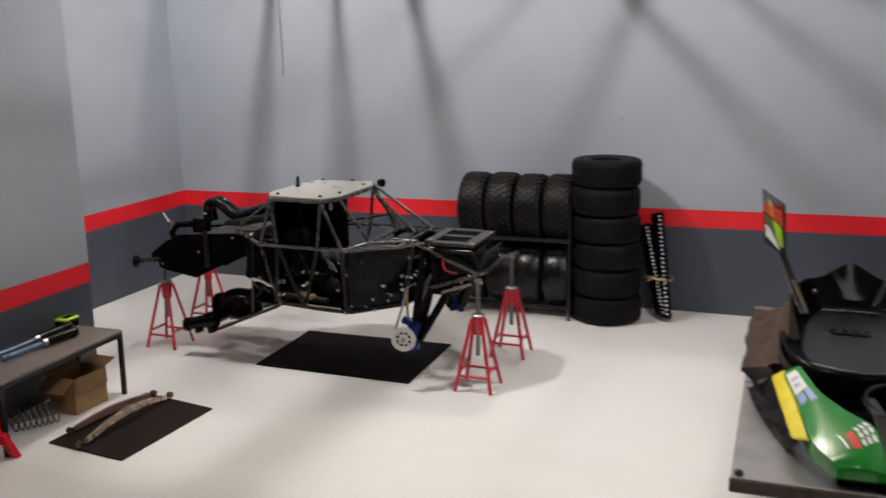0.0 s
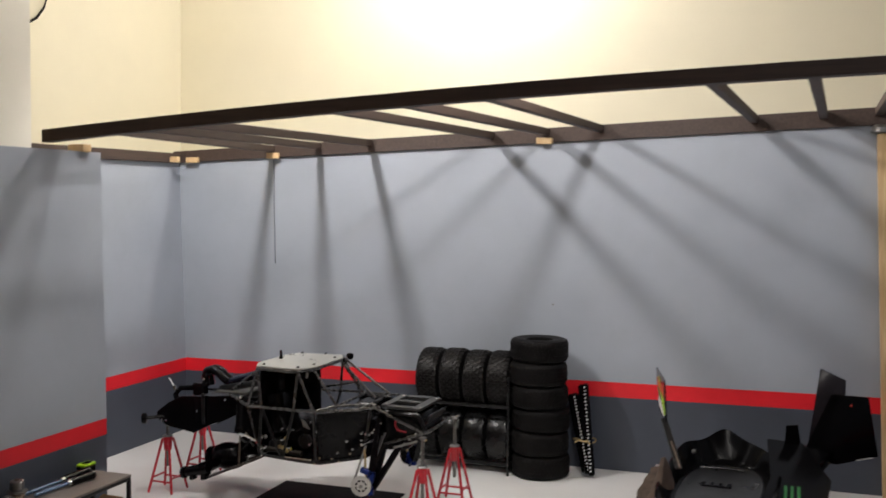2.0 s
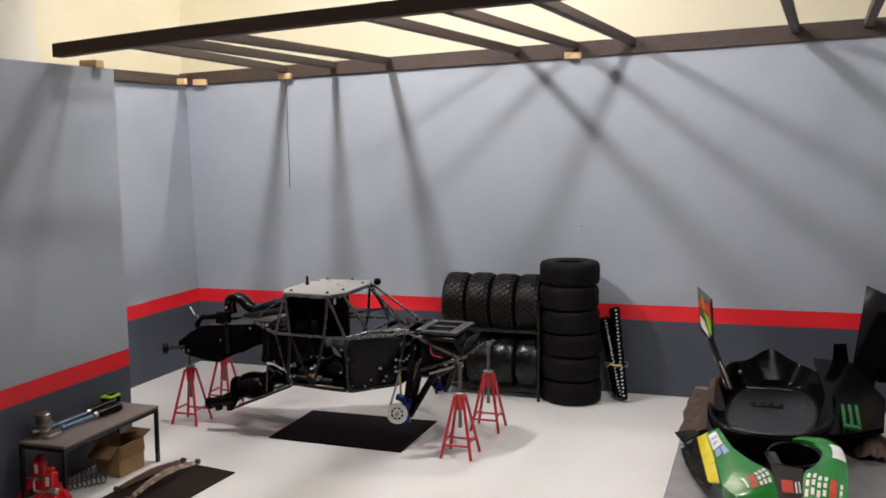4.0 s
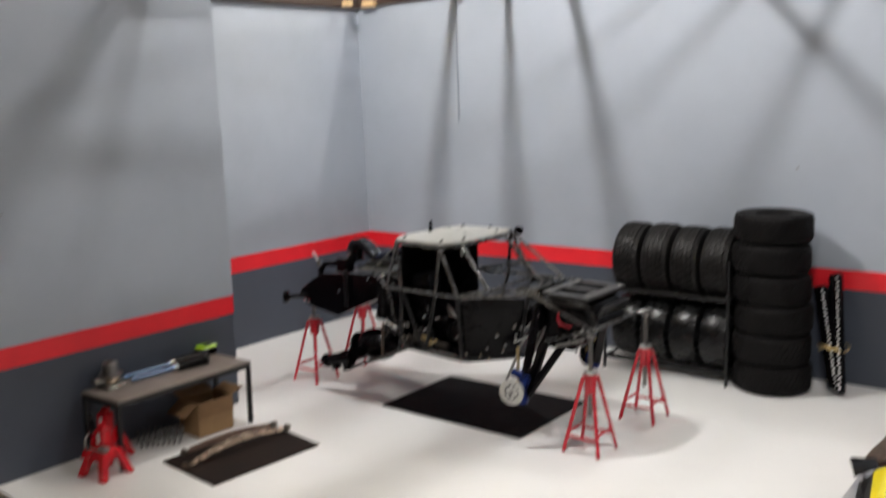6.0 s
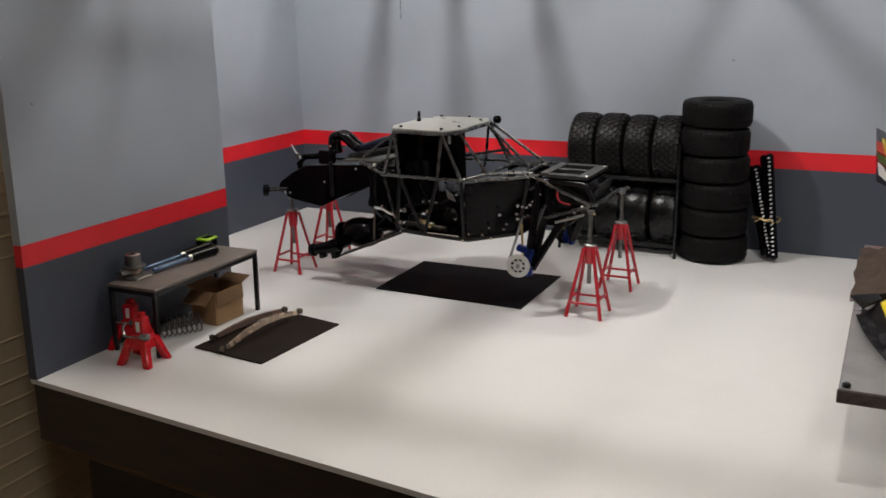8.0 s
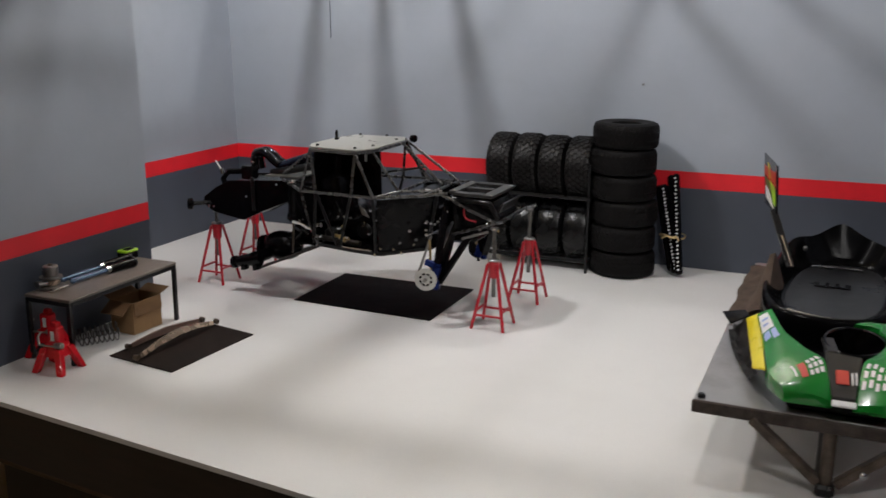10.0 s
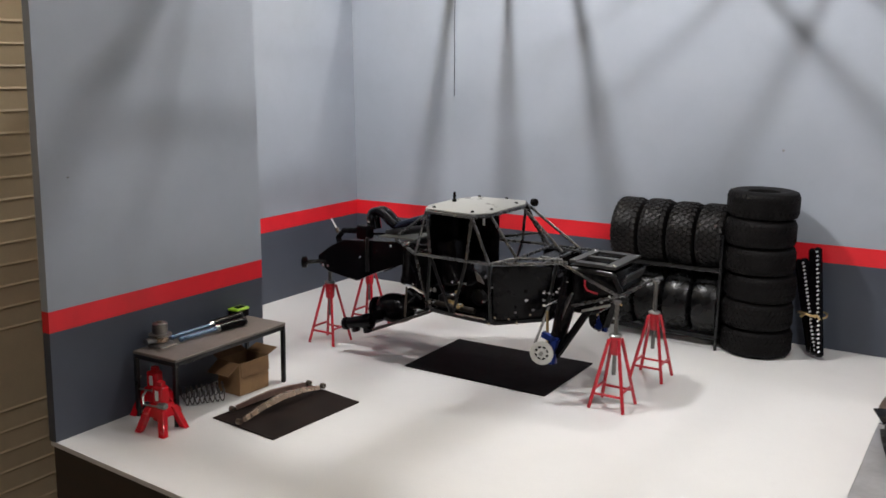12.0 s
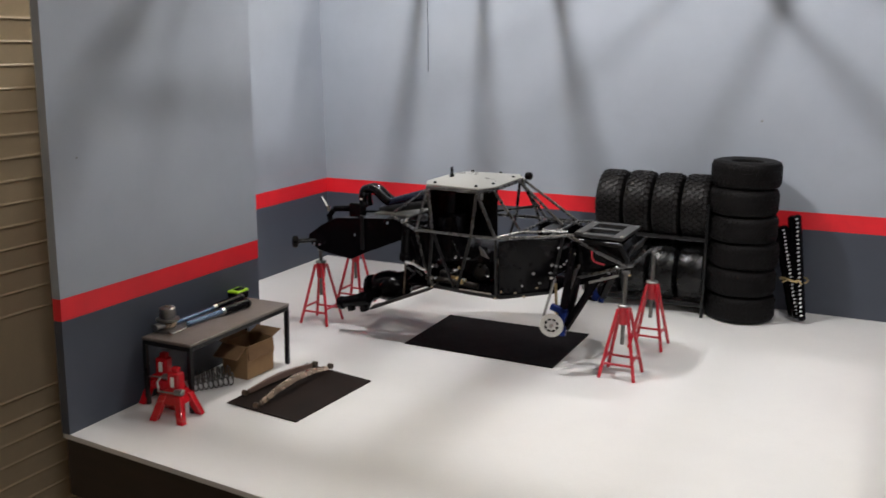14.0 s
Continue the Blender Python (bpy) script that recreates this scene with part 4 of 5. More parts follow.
part("aerial_base", tube(B(), at(-0.850, 1.148, 0.184), at(-0.853, 1.148, 0.192), 0.0035), CHROME, buggy, "bright aerial base")
part("aerial", tube(B(), at(-0.852, 1.148, 0.190), at(-0.862, 1.146, 0.206), 0.0013), STICKER, buggy, "short white aerial")
part("receiver_box", box(B(), at(-0.800, 1.152, 0.190), (0.022, 0.020, 0.022), 0.002), BLACK_PLASTIC, buggy)
PIPE_BLACK = mat("black_chrome_pipe", (0.035, 0.036, 0.042), 0.10, 0.95, 0.15, 40, 0.03, 600)
for y in (1.166, 1.181):
    line = smooth_run([(-0.796, y, 0.192), (-0.799, y, 0.209), (-0.797, y, 0.220), (-0.785, y, 0.2235), (-0.773, y, 0.2185), (-0.763, y, 0.209), (-0.752, y, 0.203)], 28)
    part("exhaust_pipe", sweep(B(), [p - O for p in line], 0.0068, 12), PIPE_BLACK, buggy, "black polished exhaust elbow")
part("exhaust_clamp", box(B(), at(-0.798, 1.173, 0.205), (0.005, 0.030, 0.004), 0.001), CHROME, buggy, "bright clamp")
part("silencer", tube(B(), at(-0.752, 1.17, 0.200), at(-0.672, 1.160, 0.226), 0.0085, 14), mat("blued_steel", (0.04, 0.045, 0.08), 0.16, 0.95, 0.2, 40, 0.05, 600), buggy, "blued steel silencer")
part("silencer", tube(B(), at(-0.765, 1.165, 0.190), at(-0.672, 1.150, 0.210), 0.006, 14), BLACK_SATIN, buggy)
# rear axle hanging between the arms
part("differential", ball(B(), at(-0.745, 1.158, 0.072), 0.030, 3, (1.22, 0.9, 0.80)), BLACK_PLASTIC, buggy)
part("pinion_snout", tube(B(), at(-0.730, 1.158, 0.080), at(-0.695, 1.162, 0.096), 0.016, 14, 0.010), BLACK_PLASTIC, buggy)
part("diff_cover", disc_solid(B(), [(0.021, 0), (0.021, 0.006), (0.014, 0.010)], 18, Matrix.Translation(at(-0.775, 1.156, 0.066)) @ pose(0, 0, 0, 0, -100, 0)), BLACK_PLASTIC, buggy)
part("axle_tube", tube(B(), at(-0.765, 1.118, 0.060), at(-0.765, 1.232, 0.060), 0.010, 14), BLACK_PLASTIC, buggy)
part("drive_shaft", tube(B(), at(-0.70, 1.162, 0.094), at(-0.63, 1.170, 0.112), 0.005, 10), BLACK_SATIN, buggy)
# engine and gearbox seen through the tubes
part("engine_block", box(B(), at(-0.600, 1.170, 0.127), (0.060, 0.070, 0.050), 0.004), BLACK_PLASTIC, buggy)
part("gearbox", box(B(), at(-0.545, 1.175, 0.118), (0.050, 0.050, 0.034), 0.005), BLACK_SATIN, buggy)
part("seat", box(B(), at(-0.628, 1.14, 0.165), (0.035, 0.045, 0.070), 0.008, pose(0, 0, 0, 0, -8, 0), 2), BLACK_PLASTIC, buggy)
part("flywheel", disc_solid(B(), [(0.005, 0), (0.012, 0.001), (0.013, 0.005), (0.009, 0.008)], 24, Matrix.Translation(at(-0.582, 1.138, 0.118)) @ pose(0, 0, 0, 90, 0, 0)), BLACK_SATIN, buggy)
part("cylinder_head", box(B(), at(-0.628, 1.122, 0.112), (0.026, 0.018, 0.014), 0.003), BLACK_SATIN, buggy)
for k, p in enumerate(((-0.655, 1.104, 0.116), (-0.642, 1.100, 0.110), (-0.608, 1.100, 0.126), (-0.598, 1.102, 0.112), (-0.612, 1.100, 0.114), (-0.592, 1.108, 0.142), (-0.560, 1.108, 0.120), (-0.548, 1.110, 0.142))):
    part("fitting", ball(B(), at(*p), 0.0042 if k < 5 else 0.003, 1, (1.3, 1, 0.8)), CHROME if k != 4 else GOLD, buggy, "bright metal fitting")
part("side_pipe", tube(B(), at(-0.660, 1.112, 0.106), at(-0.575, 1.108, 0.103), 0.0045, 12), mat("dark_pipe", (0.045, 0.038, 0.032), 0.4, 0.7, 0.3, 60, 0.2, 600), buggy, "dark exhaust pipe")
part("wire_loom", sweep(B(), [at(*p) for p in ((-0.620, 1.115, 0.165), (-0.610, 1.110, 0.150), (-0.602, 1.112, 0.138), (-0.585, 1.116, 0.140), (-0.570, 1.118, 0.152))], 0.002, 6), BLACK_PLASTIC, buggy)
# front box with its slotted lid
b = B()
for (x0, x1, y0, y1) in ((-0.440, -0.428, 1.130, 1.220), (-0.386, -0.370, 1.124, 1.226), (-0.428, -0.386, 1.124, 1.139), (-0.428, -0.386, 1.211, 1.226), (-0.428, -0.386, 1.169, 1.181)):
    box(b, at((x0 + x1) / 2, (y0 + y1) / 2, 0.1895 - 0.03 * (x0 + x1 + 0.81) / 2), (x1 - x0, y1 - y0, 0.004), 0.0)
part("hood_lid", b, mat("dark_satin_lid", (0.045, 0.043, 0.043), 0.42, 0.2, 0.2, 40, 0.08, 700), buggy, "dark satin slotted lid", smooth=0)
part("hood_floor", box(B(), at(-0.407, 1.175, 0.1845), (0.064, 0.088, 0.002)), BLACK_PLASTIC, buggy, smooth=0)
plate("nose_box", [(-0.440, 1.134, 0.183), (-0.372, 1.130, 0.182), (-0.360, 1.132, 0.156), (-0.378, 1.134, 0.140), (-0.435, 1.136, 0.130)], (0, 0.082, 0), BLACK_PLASTIC, "", 0.003)
b = B()
for a, c, w in (((-0.434, 1.129, 0.181), (-0.374, 1.126, 0.180), 0.005), ((-0.374, 1.126, 0.181), (-0.362, 1.128, 0.157), 0.005), ((-0.362, 1.128, 0.157), (-0.378, 1.130, 0.142), 0.004)):
    beam(b, at(*a), at(*c), w, 0.006, 0.0008)
part("nose_flange", b, BLACK_SATIN, buggy, "folded black edge")
part("nose_grille", box(B(), at(-0.3625, 1.175, 0.169), (0.003, 0.078, 0.022), 0.001, pose(0, 0, 0, 0, 28, 0)), BLACK_SATIN, buggy)
for x, y in ((-0.374, 1.132), (-0.374, 1.218), (-0.434, 1.136), (-0.434, 1.214)):
    part("lid_bolt", disc_solid(B(), [(0.0026, 0), (0.0026, 0.0015), (0.0014, 0.0022)], 8, Matrix.Translation(at(x, y, 0.1905 - 0.03 * (x + 0.405)))), CHROME, buggy, "bright bolt head")
part("front_gearbox", box(B(), at(-0.425, 1.175, 0.128), (0.050, 0.060, 0.030), 0.006), BLACK_PLASTIC, buggy)
part("servo", box(B(), at(-0.475, 1.165, 0.150), (0.032, 0.050, 0.030), 0.003), BLACK_PLASTIC, buggy)
part("shock_tower", box(B(), at(-0.442, 1.175, 0.160), (0.005, 0.110, 0.040), 0.002), BLACK_PLASTIC, buggy)
part("steering_link", tube(B(), at(-0.462, 1.10, 0.130), at(-0.462, 1.25, 0.130), 0.0022), CHROME, buggy, "bright steering link")
part("red_wire", sweep(B(), [at(*p) for p in ((-0.4125, 1.124, 0.170), (-0.4115, 1.121, 0.161), (-0.407, 1.119, 0.1555), (-0.400, 1.120, 0.1535), (-0.394, 1.124, 0.1515))], 0.0013, 6), RED_WIRE, buggy, "red wire")
part("dash_panel", box(B(), at(-0.487, 1.200, 0.183), (0.030, 0.070, 0.003), 0.001), BLACK_PLASTIC, buggy)
for p in ((-0.458, 1.108, 0.146), (-0.466, 1.108, 0.135), (-0.446, 1.106, 0.150), (-0.480, 1.104, 0.120), (-0.386, 1.120, 0.141), (-0.395, 1.12, 0.133)):
    part("fitting", ball(B(), at(*p), 0.0021, 1, (1.2, 1, 0.9)), GREY_STEEL, buggy, "bright metal fitting")
# clutter of bright metal in the engine bay and at the front
for k, (x, y, z, r) in enumerate(((-0.675, 1.099, 0.132, 3.2), (-0.665, 1.100, 0.122, 4.0), (-0.639, 1.100, 0.128, 5.0), (-0.600, 1.104, 0.144, 2.6), (-0.604, 1.104, 0.128, 3.6), (-0.594, 1.104, 0.110, 3.6),
                                  (-0.432, 1.108, 0.166, 2.4), (-0.443, 1.108, 0.155, 3.0), (-0.451, 1.106, 0.146, 2.6), (-0.374, 1.118, 0.152, 3.2), (-0.358, 1.120, 0.142, 2.6))):
    part("fitting", box(B(), at(x, y, z), (r * 0.0012, r * 0.0009, r * 0.0009), r * 0.0002, pose(0, 0, 0, 20 * k, 35 + 13 * k, 50 * k), 2), (CHROME, CHROME, GREY_STEEL, CHROME, GOLD, GREY_STEEL)[k % 6] if k != 5 else GOLD, buggy, "bright metal fitting")
# small bright nuts added only to give glints along the near side
for x, z, r, m_ in ((-0.603, 0.114, 0.0036, GOLD), (-0.596, 0.109, 0.0032, GOLD), (-0.642, 0.129, 0.0036, CHROME), (-0.644, 0.110, 0.0044, CHROME), (-0.606, 0.145, 0.0020, CHROME), (-0.487, 0.135, 0.0026, CHROME), (-0.460, 0.150, 0.0028, CHROME), (-0.503, 0.115, 0.0020, CHROME)):
    part("glint_nut", disc_solid(B(), [(r * 0.5, -r), (r, -r * 0.7), (r, r * 0.3), (r * 0.6, r * 0.8)], 8, Matrix.Translation(at(x, 1.096, z)) @ pose(0, 0, 0, 70, 0, 25)), m_, buggy, "bright metal nut added for a glint")
part("sill_strip", beam(B(), at(-0.596, 1.0885, 0.1005), at(-0.547, 1.0880, 0.0995), 0.0016, 0.0022, 0.0004), CHROME, buggy, "worn bright sill strip")
part("chain_run", sweep(B(), [at(*p) for p in ((-0.690, 1.102, 0.128), (-0.675, 1.100, 0.127), (-0.662, 1.101, 0.121), (-0.648, 1.100, 0.119))], 0.0022, 6), CHROME, buggy, "bright chain")
part("seat_bracket", slab(B(), [Vector(p) - O for p in ((-0.574, 1.104, 0.163), (-0.566, 1.104, 0.158), (-0.558, 1.104, 0.146), (-0.570, 1.104, 0.150))], (0, 0.002, 0), 0.0004), GREY_STEEL, buggy, "bent grey bracket")
part("front_rod", tube(B(), at(-0.412, 1.116, 0.126), at(-0.372, 1.117, 0.140), 0.0018), GREY_STEEL, buggy, "dull steel rod")
for k, (x, y, z) in enumerate(((-0.806, 1.150, 0.189), (-0.710, 1.129, 0.185), (-0.779, 1.129, 0.156), (-0.866, 1.129, 0.133))):
    stud(at(x, y, z), 0.0027)
for s in (1, -1):
    for x, z in ((-0.530, 0.105), (-0.484, 0.112), (-0.512, 0.104)):
        stud(at(x, 1.090 + 0.4 * (x + 0.53) - 0.0035, z, s), 0.0018)
    part("hydraulic_hose", sweep(B(), [at(*p, side=s) for p in ((-0.684, 1.106, 0.165), (-0.672, 1.100, 0.150), (-0.668, 1.100, 0.132), (-0.676, 1.104, 0.112), (-0.690, 1.110, 0.098))], 0.0024, 6), BLACK_PLASTIC, buggy, "black hose")

# ---- work cart with a buggy body on it ----
CART_STEEL = mat("brushed_cart_steel", (0.60, 0.59, 0.59), 0.30, 0.86, 0.08, 12, 0.06, 700, stain=0.28, stain_scale=9)
BRACE = mat("rusty_brown_steel", (0.16, 0.125, 0.10), 0.5, 0.5, 0.3, 60, 0.2, 700)
cart = thing("work_cart", (0.107, 0.998, 0), "low work cart with a stained steel top on braced legs", "cart")
part("cart_top", box(B(), (0.0015, 0.062, 0.0735), (0.259, 0.582, 0.009), 0.001), CART_STEEL, cart)
part("front_lip", box(B(), (0.0015, -0.2305, 0.0715), (0.261, 0.004, 0.013), 0.001), mat("rust_brown_lip", (0.09, 0.07, 0.06), 0.5, 0.5, 0.3, 60, 0.2, 700), cart, "rusty brown front lip")
for sx in (-0.1215, 0.1235):
    part("edge_bolt", disc_solid(B(), [(0.004, 0.078), (0.004, 0.081), (0.0025, 0.0822)], 8, Matrix.Translation((sx, -0.2215, 0))), BLACK_SATIN, cart, "dark bolt head")
for sy in (-0.226, 0.300):
    part("column", tube(B(), (0.001, sy, 0.004), (0.001, sy, 0.069), 0.0065, 14), BRACE, cart)
    for sx in (-1, 1):
        part("brace", beam(B(), (0.0715 * sx, sy - 0.002, 0.067), (0.002 + 0.008 * sx, sy - 0.002, 0.013), 0.011, 0.009, 0.001), BRACE, cart, "worn steel brace")
    part("foot", box(B(), (0.001, sy, 0.006), (0.018, 0.020, 0.012), 0.003), BLACK_SATIN, cart)
    part("wing_bolt", ball(B(), (0.033, sy - 0.008, 0.030), 0.0042, 2), CHROME, cart, "bright bolt")
part("floor_beam", box(B(), (-0.004, 0.044, 0.008), (0.012, 0.49, 0.010), 0.001), GREY_STEEL, cart)

ZT = 0.0847
ZC = 0.0780     # the cart's top
DARKSTRIP = mat("scuffed_dark_strip", (0.026, 0.023, 0.022), 0.35, 0.2, 0.3, 60, 0.15, 700)
nose = thing("front_cowl", (0.103, 0.858, ZC), "glossy green two-lobed front cowl with stickers on the cart", "body panel")
NO = Vector((0.10, 0.84, ZT))


def strip_at(pts, u):
    """A place along a bent line, u from 0 to 1."""
    f = min(max(u, 0.0), 0.99999) * (len(pts) - 1)
    i = int(f)
    return Vector(pts[i]).lerp(Vector(pts[i + 1]), f - i)


def smooth_line(pts, n=40, rounds=6):
    q = [strip_at(pts, k / n) for k in range(n + 1)]
    for _ in range(rounds):
        q = [q[0]] + [(q[k - 1] + 2 * q[k] + q[k + 1]) / 4 for k in range(1, n)] + [q[-1]]
    return q


LOBES = {
    "left": (smooth_line([(0.0160, 0.928, 0.126), (0.0305, 0.850, 0.120), (0.0402, 0.785, 0.1135), (0.0500, 0.764, 0.1115), (0.0600, 0.747, 0.1125)], 40, 3),
             smooth_line([(0.0305, 0.926, 0.135), (0.0485, 0.864, 0.131), (0.0710, 0.828, 0.128), (0.0930, 0.802, 0.127), (0.1025, 0.749, 0.1105)], 40, 3)),
    "right": (smooth_line([(0.131, 0.938, 0.130), (0.160, 0.930, 0.132), (0.1735, 0.878, 0.134), (0.1745, 0.820, 0.128), (0.1710, 0.775, 0.120), (0.1675, 0.743, 0.1115)]),
              smooth_line([(0.118, 0.926, 0.129), (0.1400, 0.918, 0.131), (0.1515, 0.870, 0.133), (0.1430, 0.836, 0.129), (0.1265, 0.812, 0.126), (0.1220, 0.746, 0.1105)])),
}


def lobe_at(side, u, w, lift=0.0):
    """A place on a lobe's skin: u from back to front, w from the outer edge to the inner one."""
    o, i = strip_at(LOBES[side][0], u), strip_at(LOBES[side][1], u)
    p = o.lerp(i, w)
    p.z += 0.0035 * math.sin(math.pi * w) * min(1, 3 * u + 0.2) + lift
    if u > 0.86:
        p.z -= 0.5 * (u - 0.86) ** 2 * 0.6
    return p - NO


for side in ("left", "right"):
    b = B()
    NU_, NW_ = 36, 10
    g = [[b.verts.new(lobe_at(side, i / NU_, j / NW_)) for j in range(NW_ + 1)] for i in range(NU_ + 1)]
    for i in range(NU_):
        for j in range(NW_):
            b.faces.new((g[i][j], g[i + 1][j], g[i + 1][j + 1], g[i][j + 1]))
    # the rolled hem round the patch, down to the cart
    loop = [g[i][0] for i in range(NU_ + 1)] + [g[NU_][j] for j in range(1, NW_ + 1)] + [g[i][NW_] for i in range(NU_ - 1, -1, -1)] + [g[0][j] for j in range(NW_ - 1, 0, -1)]
    mid = lobe_at(side, 0.5, 0.5)
    r1 = [b.verts.new(Vector((v.co.x + (v.co.x - mid.x) * 0.02, v.co.y + (v.co.y - mid.y) * 0.02, v.co.z * (0.72 if k0 <= NU_ + NW_ else 0.88)))) for k0, v in enumerate(loop)]
    r2 = [b.verts.new(Vector((v.co.x - (v.co.x - mid.x) * 0.03, v.co.y - (v.co.y - mid.y) * 0.03, 0.0120 if k <= NU_ + NW_ else v.co.z * 0.80))) for k, v in enumerate(loop)]
    n = len(loop)
    for k in range(n):
        b.faces.new((loop[k], loop[(k + 1) % n], r1[(k + 1) % n], r1[k]))
        b.faces.new((r1[k], r1[(k + 1) % n], r2[(k + 1) % n], r2[k]))
    part("cowl_lobe", b, GREEN, nose, "glossy green lobe", smooth=42)


def film(side, u0, u1, w0, w1, mt, lab, lift=0.0008, n=5, m=3):
    b = B()
    g = [[b.verts.new(lobe_at(side, u0 + (u1 - u0) * i / n, w0 + (w1 - w0) * j / m, lift)) for j in range(m + 1)] for i in range(n + 1)]
    for i in range(n):
        for j in range(m):
            b.faces.new((g[i][j], g[i + 1][j], g[i + 1][j + 1], g[i][j + 1]))
    part("sticker", b, mt, nose, lab)


film("left", 0.690, 0.860, 0.34, 0.38, STICKER, "white sticker bar")
film("left", 0.715, 0.880, 0.45, 0.59, STICKER_RED, "red sticker")
for k, w in enumerate((0.64, 0.75, 0.86)):
    for u in (0.700, 0.760, 0.820):
        film("left", u - 0.01 * k, u + 0.045 - 0.01 * k, w, w + 0.075, STICKER, "white sticker block", n=2, m=2)
film("left", 0.03, 0.19, 0.02, 0.62, STICKER, "white sticker patch")
film("left", 0.20, 0.27, 0.06, 0.34, STICKER_BLUE, "blue sticker patch")
film("left", 0.20, 0.30, 0.40, 0.66, STICKER_BLUE, "blue sticker patch")
film("left", 0.08, 0.10, 0.12, 0.52, STICKER_BLUE, "blue sticker line", 0.0013)
film("left", 0.13, 0.15, 0.12, 0.40, STICKER_BLUE, "blue sticker line", 0.0013)
for u in (0.775, 0.835, 0.895):
    film("right", u, u + 0.045, 0.11, 0.17, STICKER, "white sticker block", n=2, m=2)
film("right", 0.770, 0.940, 0.24, 0.38, STICKER_RED, "red sticker")
for k in range(4):
    for u in (0.775, 0.832, 0.889):
        film("right", u + 0.012 * (k % 2), u + 0.040 + 0.012 * (k % 2), 0.45 + 0.13 * k, 0.525 + 0.13 * k, STICKER, "white sticker block", n=2, m=2)
film("right", 0.34, 0.52, 0.02, 0.55, STICKER, "white sticker patch")
part("underpan", box(B(), Vector((0.108, 0.838, ZT + 0.0075)) - NO, (0.092, 0.150, 0.0140), 0.003), BLACK_PLASTIC, nose, "black underpan")
part("centre_strip", slab(B(), [Vector(p) - NO for p in ((0.0920, 0.816, 0.1270), (0.1270, 0.816, 0.1250), (0.1235, 0.743, 0.1080), (0.1025, 0.742, 0.1080))], (0, 0, 0.004), 0.001), DARKSTRIP, nose, "scuffed dark centre strip")
part("centre_badge", box(B(), Vector((0.1100, 0.775, 0.1203)) - NO, (0.012, 0.024, 0.0018), 0.0008, pose(0, 0, 0, 14, 0, 4)), STICKER_RED, nose, "red oblong badge")
for k in range(2):
    part("badge_bar", box(B(), Vector((0.1190 + 0.0035 * k, 0.774 + 0.002 * k, 0.1199)) - NO, (0.0016, 0.020, 0.0014), 0.0, pose(0, 0, 0, 14, 0, 4)), STICKER, nose, "white sticker bar", smooth=0)
# the clip's highlight is put into its pale base colour
part("nose_clip", box(B(), Vector((0.1135, 0.7395, 0.1070)) - NO, (0.022, 0.003, 0.006), 0.0008, pose(0, 0, 0, -35, 0, 0)), mat("clip_highlight_metal", (0.80, 0.80, 0.80), 0.4, 0.5, 0.1, 60, 0.05, 700), nose, "front clip, its highlight put into the colour")
b = B()
ri = [b.verts.new(Vector((0.1175 + 0.0325 * math.cos(k * math.tau / 36) + 0.004 * max(0, -math.cos(k * math.tau / 36)), 0.868 + 0.046 * math.sin(k * math.tau / 36), 0.1265)) - NO) for k in range(36)]
lo_ = [b.verts.new(Vector((0.1155 + 0.028 * math.cos(k * math.tau / 36), 0.868 + 0.038 * math.sin(k * math.tau / 36), 0.1035)) - NO) for k in range(36)]
for k in range(36):
    b.faces.new((ri[k], ri[(k + 1) % 36], lo_[(k + 1) % 36], lo_[k]))
b.faces.new(lo_)
bmesh.ops.solidify(b, geom=list(b.faces), thickness=0.0015)
part("liner", b, BLACK_PLASTIC, nose, "black liner of the opening")
part("liner_edge", sweep(B(), [Vector((0.1175 + 0.0325 * math.cos(k * math.tau / 36) + 0.004 * max(0, -math.cos(k * math.tau / 36)), 0.868 + 0.046 * math.sin(k * math.tau / 36), 0.127)) - NO for k in range(36)], 0.0022, 6, True), BLACK_PLASTIC, nose)

part("bracket", beam(B(), Vector((0.092, 0.872, 0.1255)) - NO, Vector((0.099, 0.822, 0.1275)) - NO, 0.012, 0.004, 0.001), DARKSTRIP, nose, "scuffed dark bracket")

# the black side skirt with its yellow flash
pod = thing("side_skirt", (0.003, 0.878, ZC), "torn black side skirt with a yellow flash beside the cowl", "body panel")
PO = Vector((0.0, 0.86, ZT))
part("yellow_flash", slab(B(), [Vector(p) - PO for p in ((0.0040, 0.930, 0.1170), (0.0165, 0.944, 0.1210), (0.0385, 0.789, 0.1105), (0.0250, 0.806, 0.1040))], (0, 0, 0.0025), 0.0006), YELLOW, pod, "yellow painted flash")
b = B()
rng = random.Random(11)
rows = []
for j in range(7):
    f = j / 6
    row = []
    for i in range(13):
        g_ = i / 12
        top_p = Vector((0.0030, 0.940, 0.1185)).lerp(Vector((0.0310, 0.795, 0.1050)), g_)
        low_p = Vector((-0.0200, 0.985, 0.0855)).lerp(Vector((0.0215, 0.822, 0.0852)), g_)
        low_p.x -= 0.005 * math.sin(math.pi * g_)
        p = low_p.lerp(top_p, f)
        p += Vector((rng.uniform(-0.003, 0.003), rng.uniform(-0.003, 0.003), rng.uniform(-0.003, 0.003))) * (0 < j < 6)
        row.append(b.verts.new(p - PO))
    rows.append(row)
for r0, r1 in zip(rows, rows[1:]):
    for k in range(12):
        b.faces.new((r0[k], r0[k + 1], r1[k + 1], r1[k]))
bmesh.ops.solidify(b, geom=list(b.faces), thickness=0.0018)
part("skirt", b, mat("matt_black_skirt", (0.014, 0.012, 0.015), 0.45, 0, 0.3, 80, 0.5, 500), pod, smooth=20)
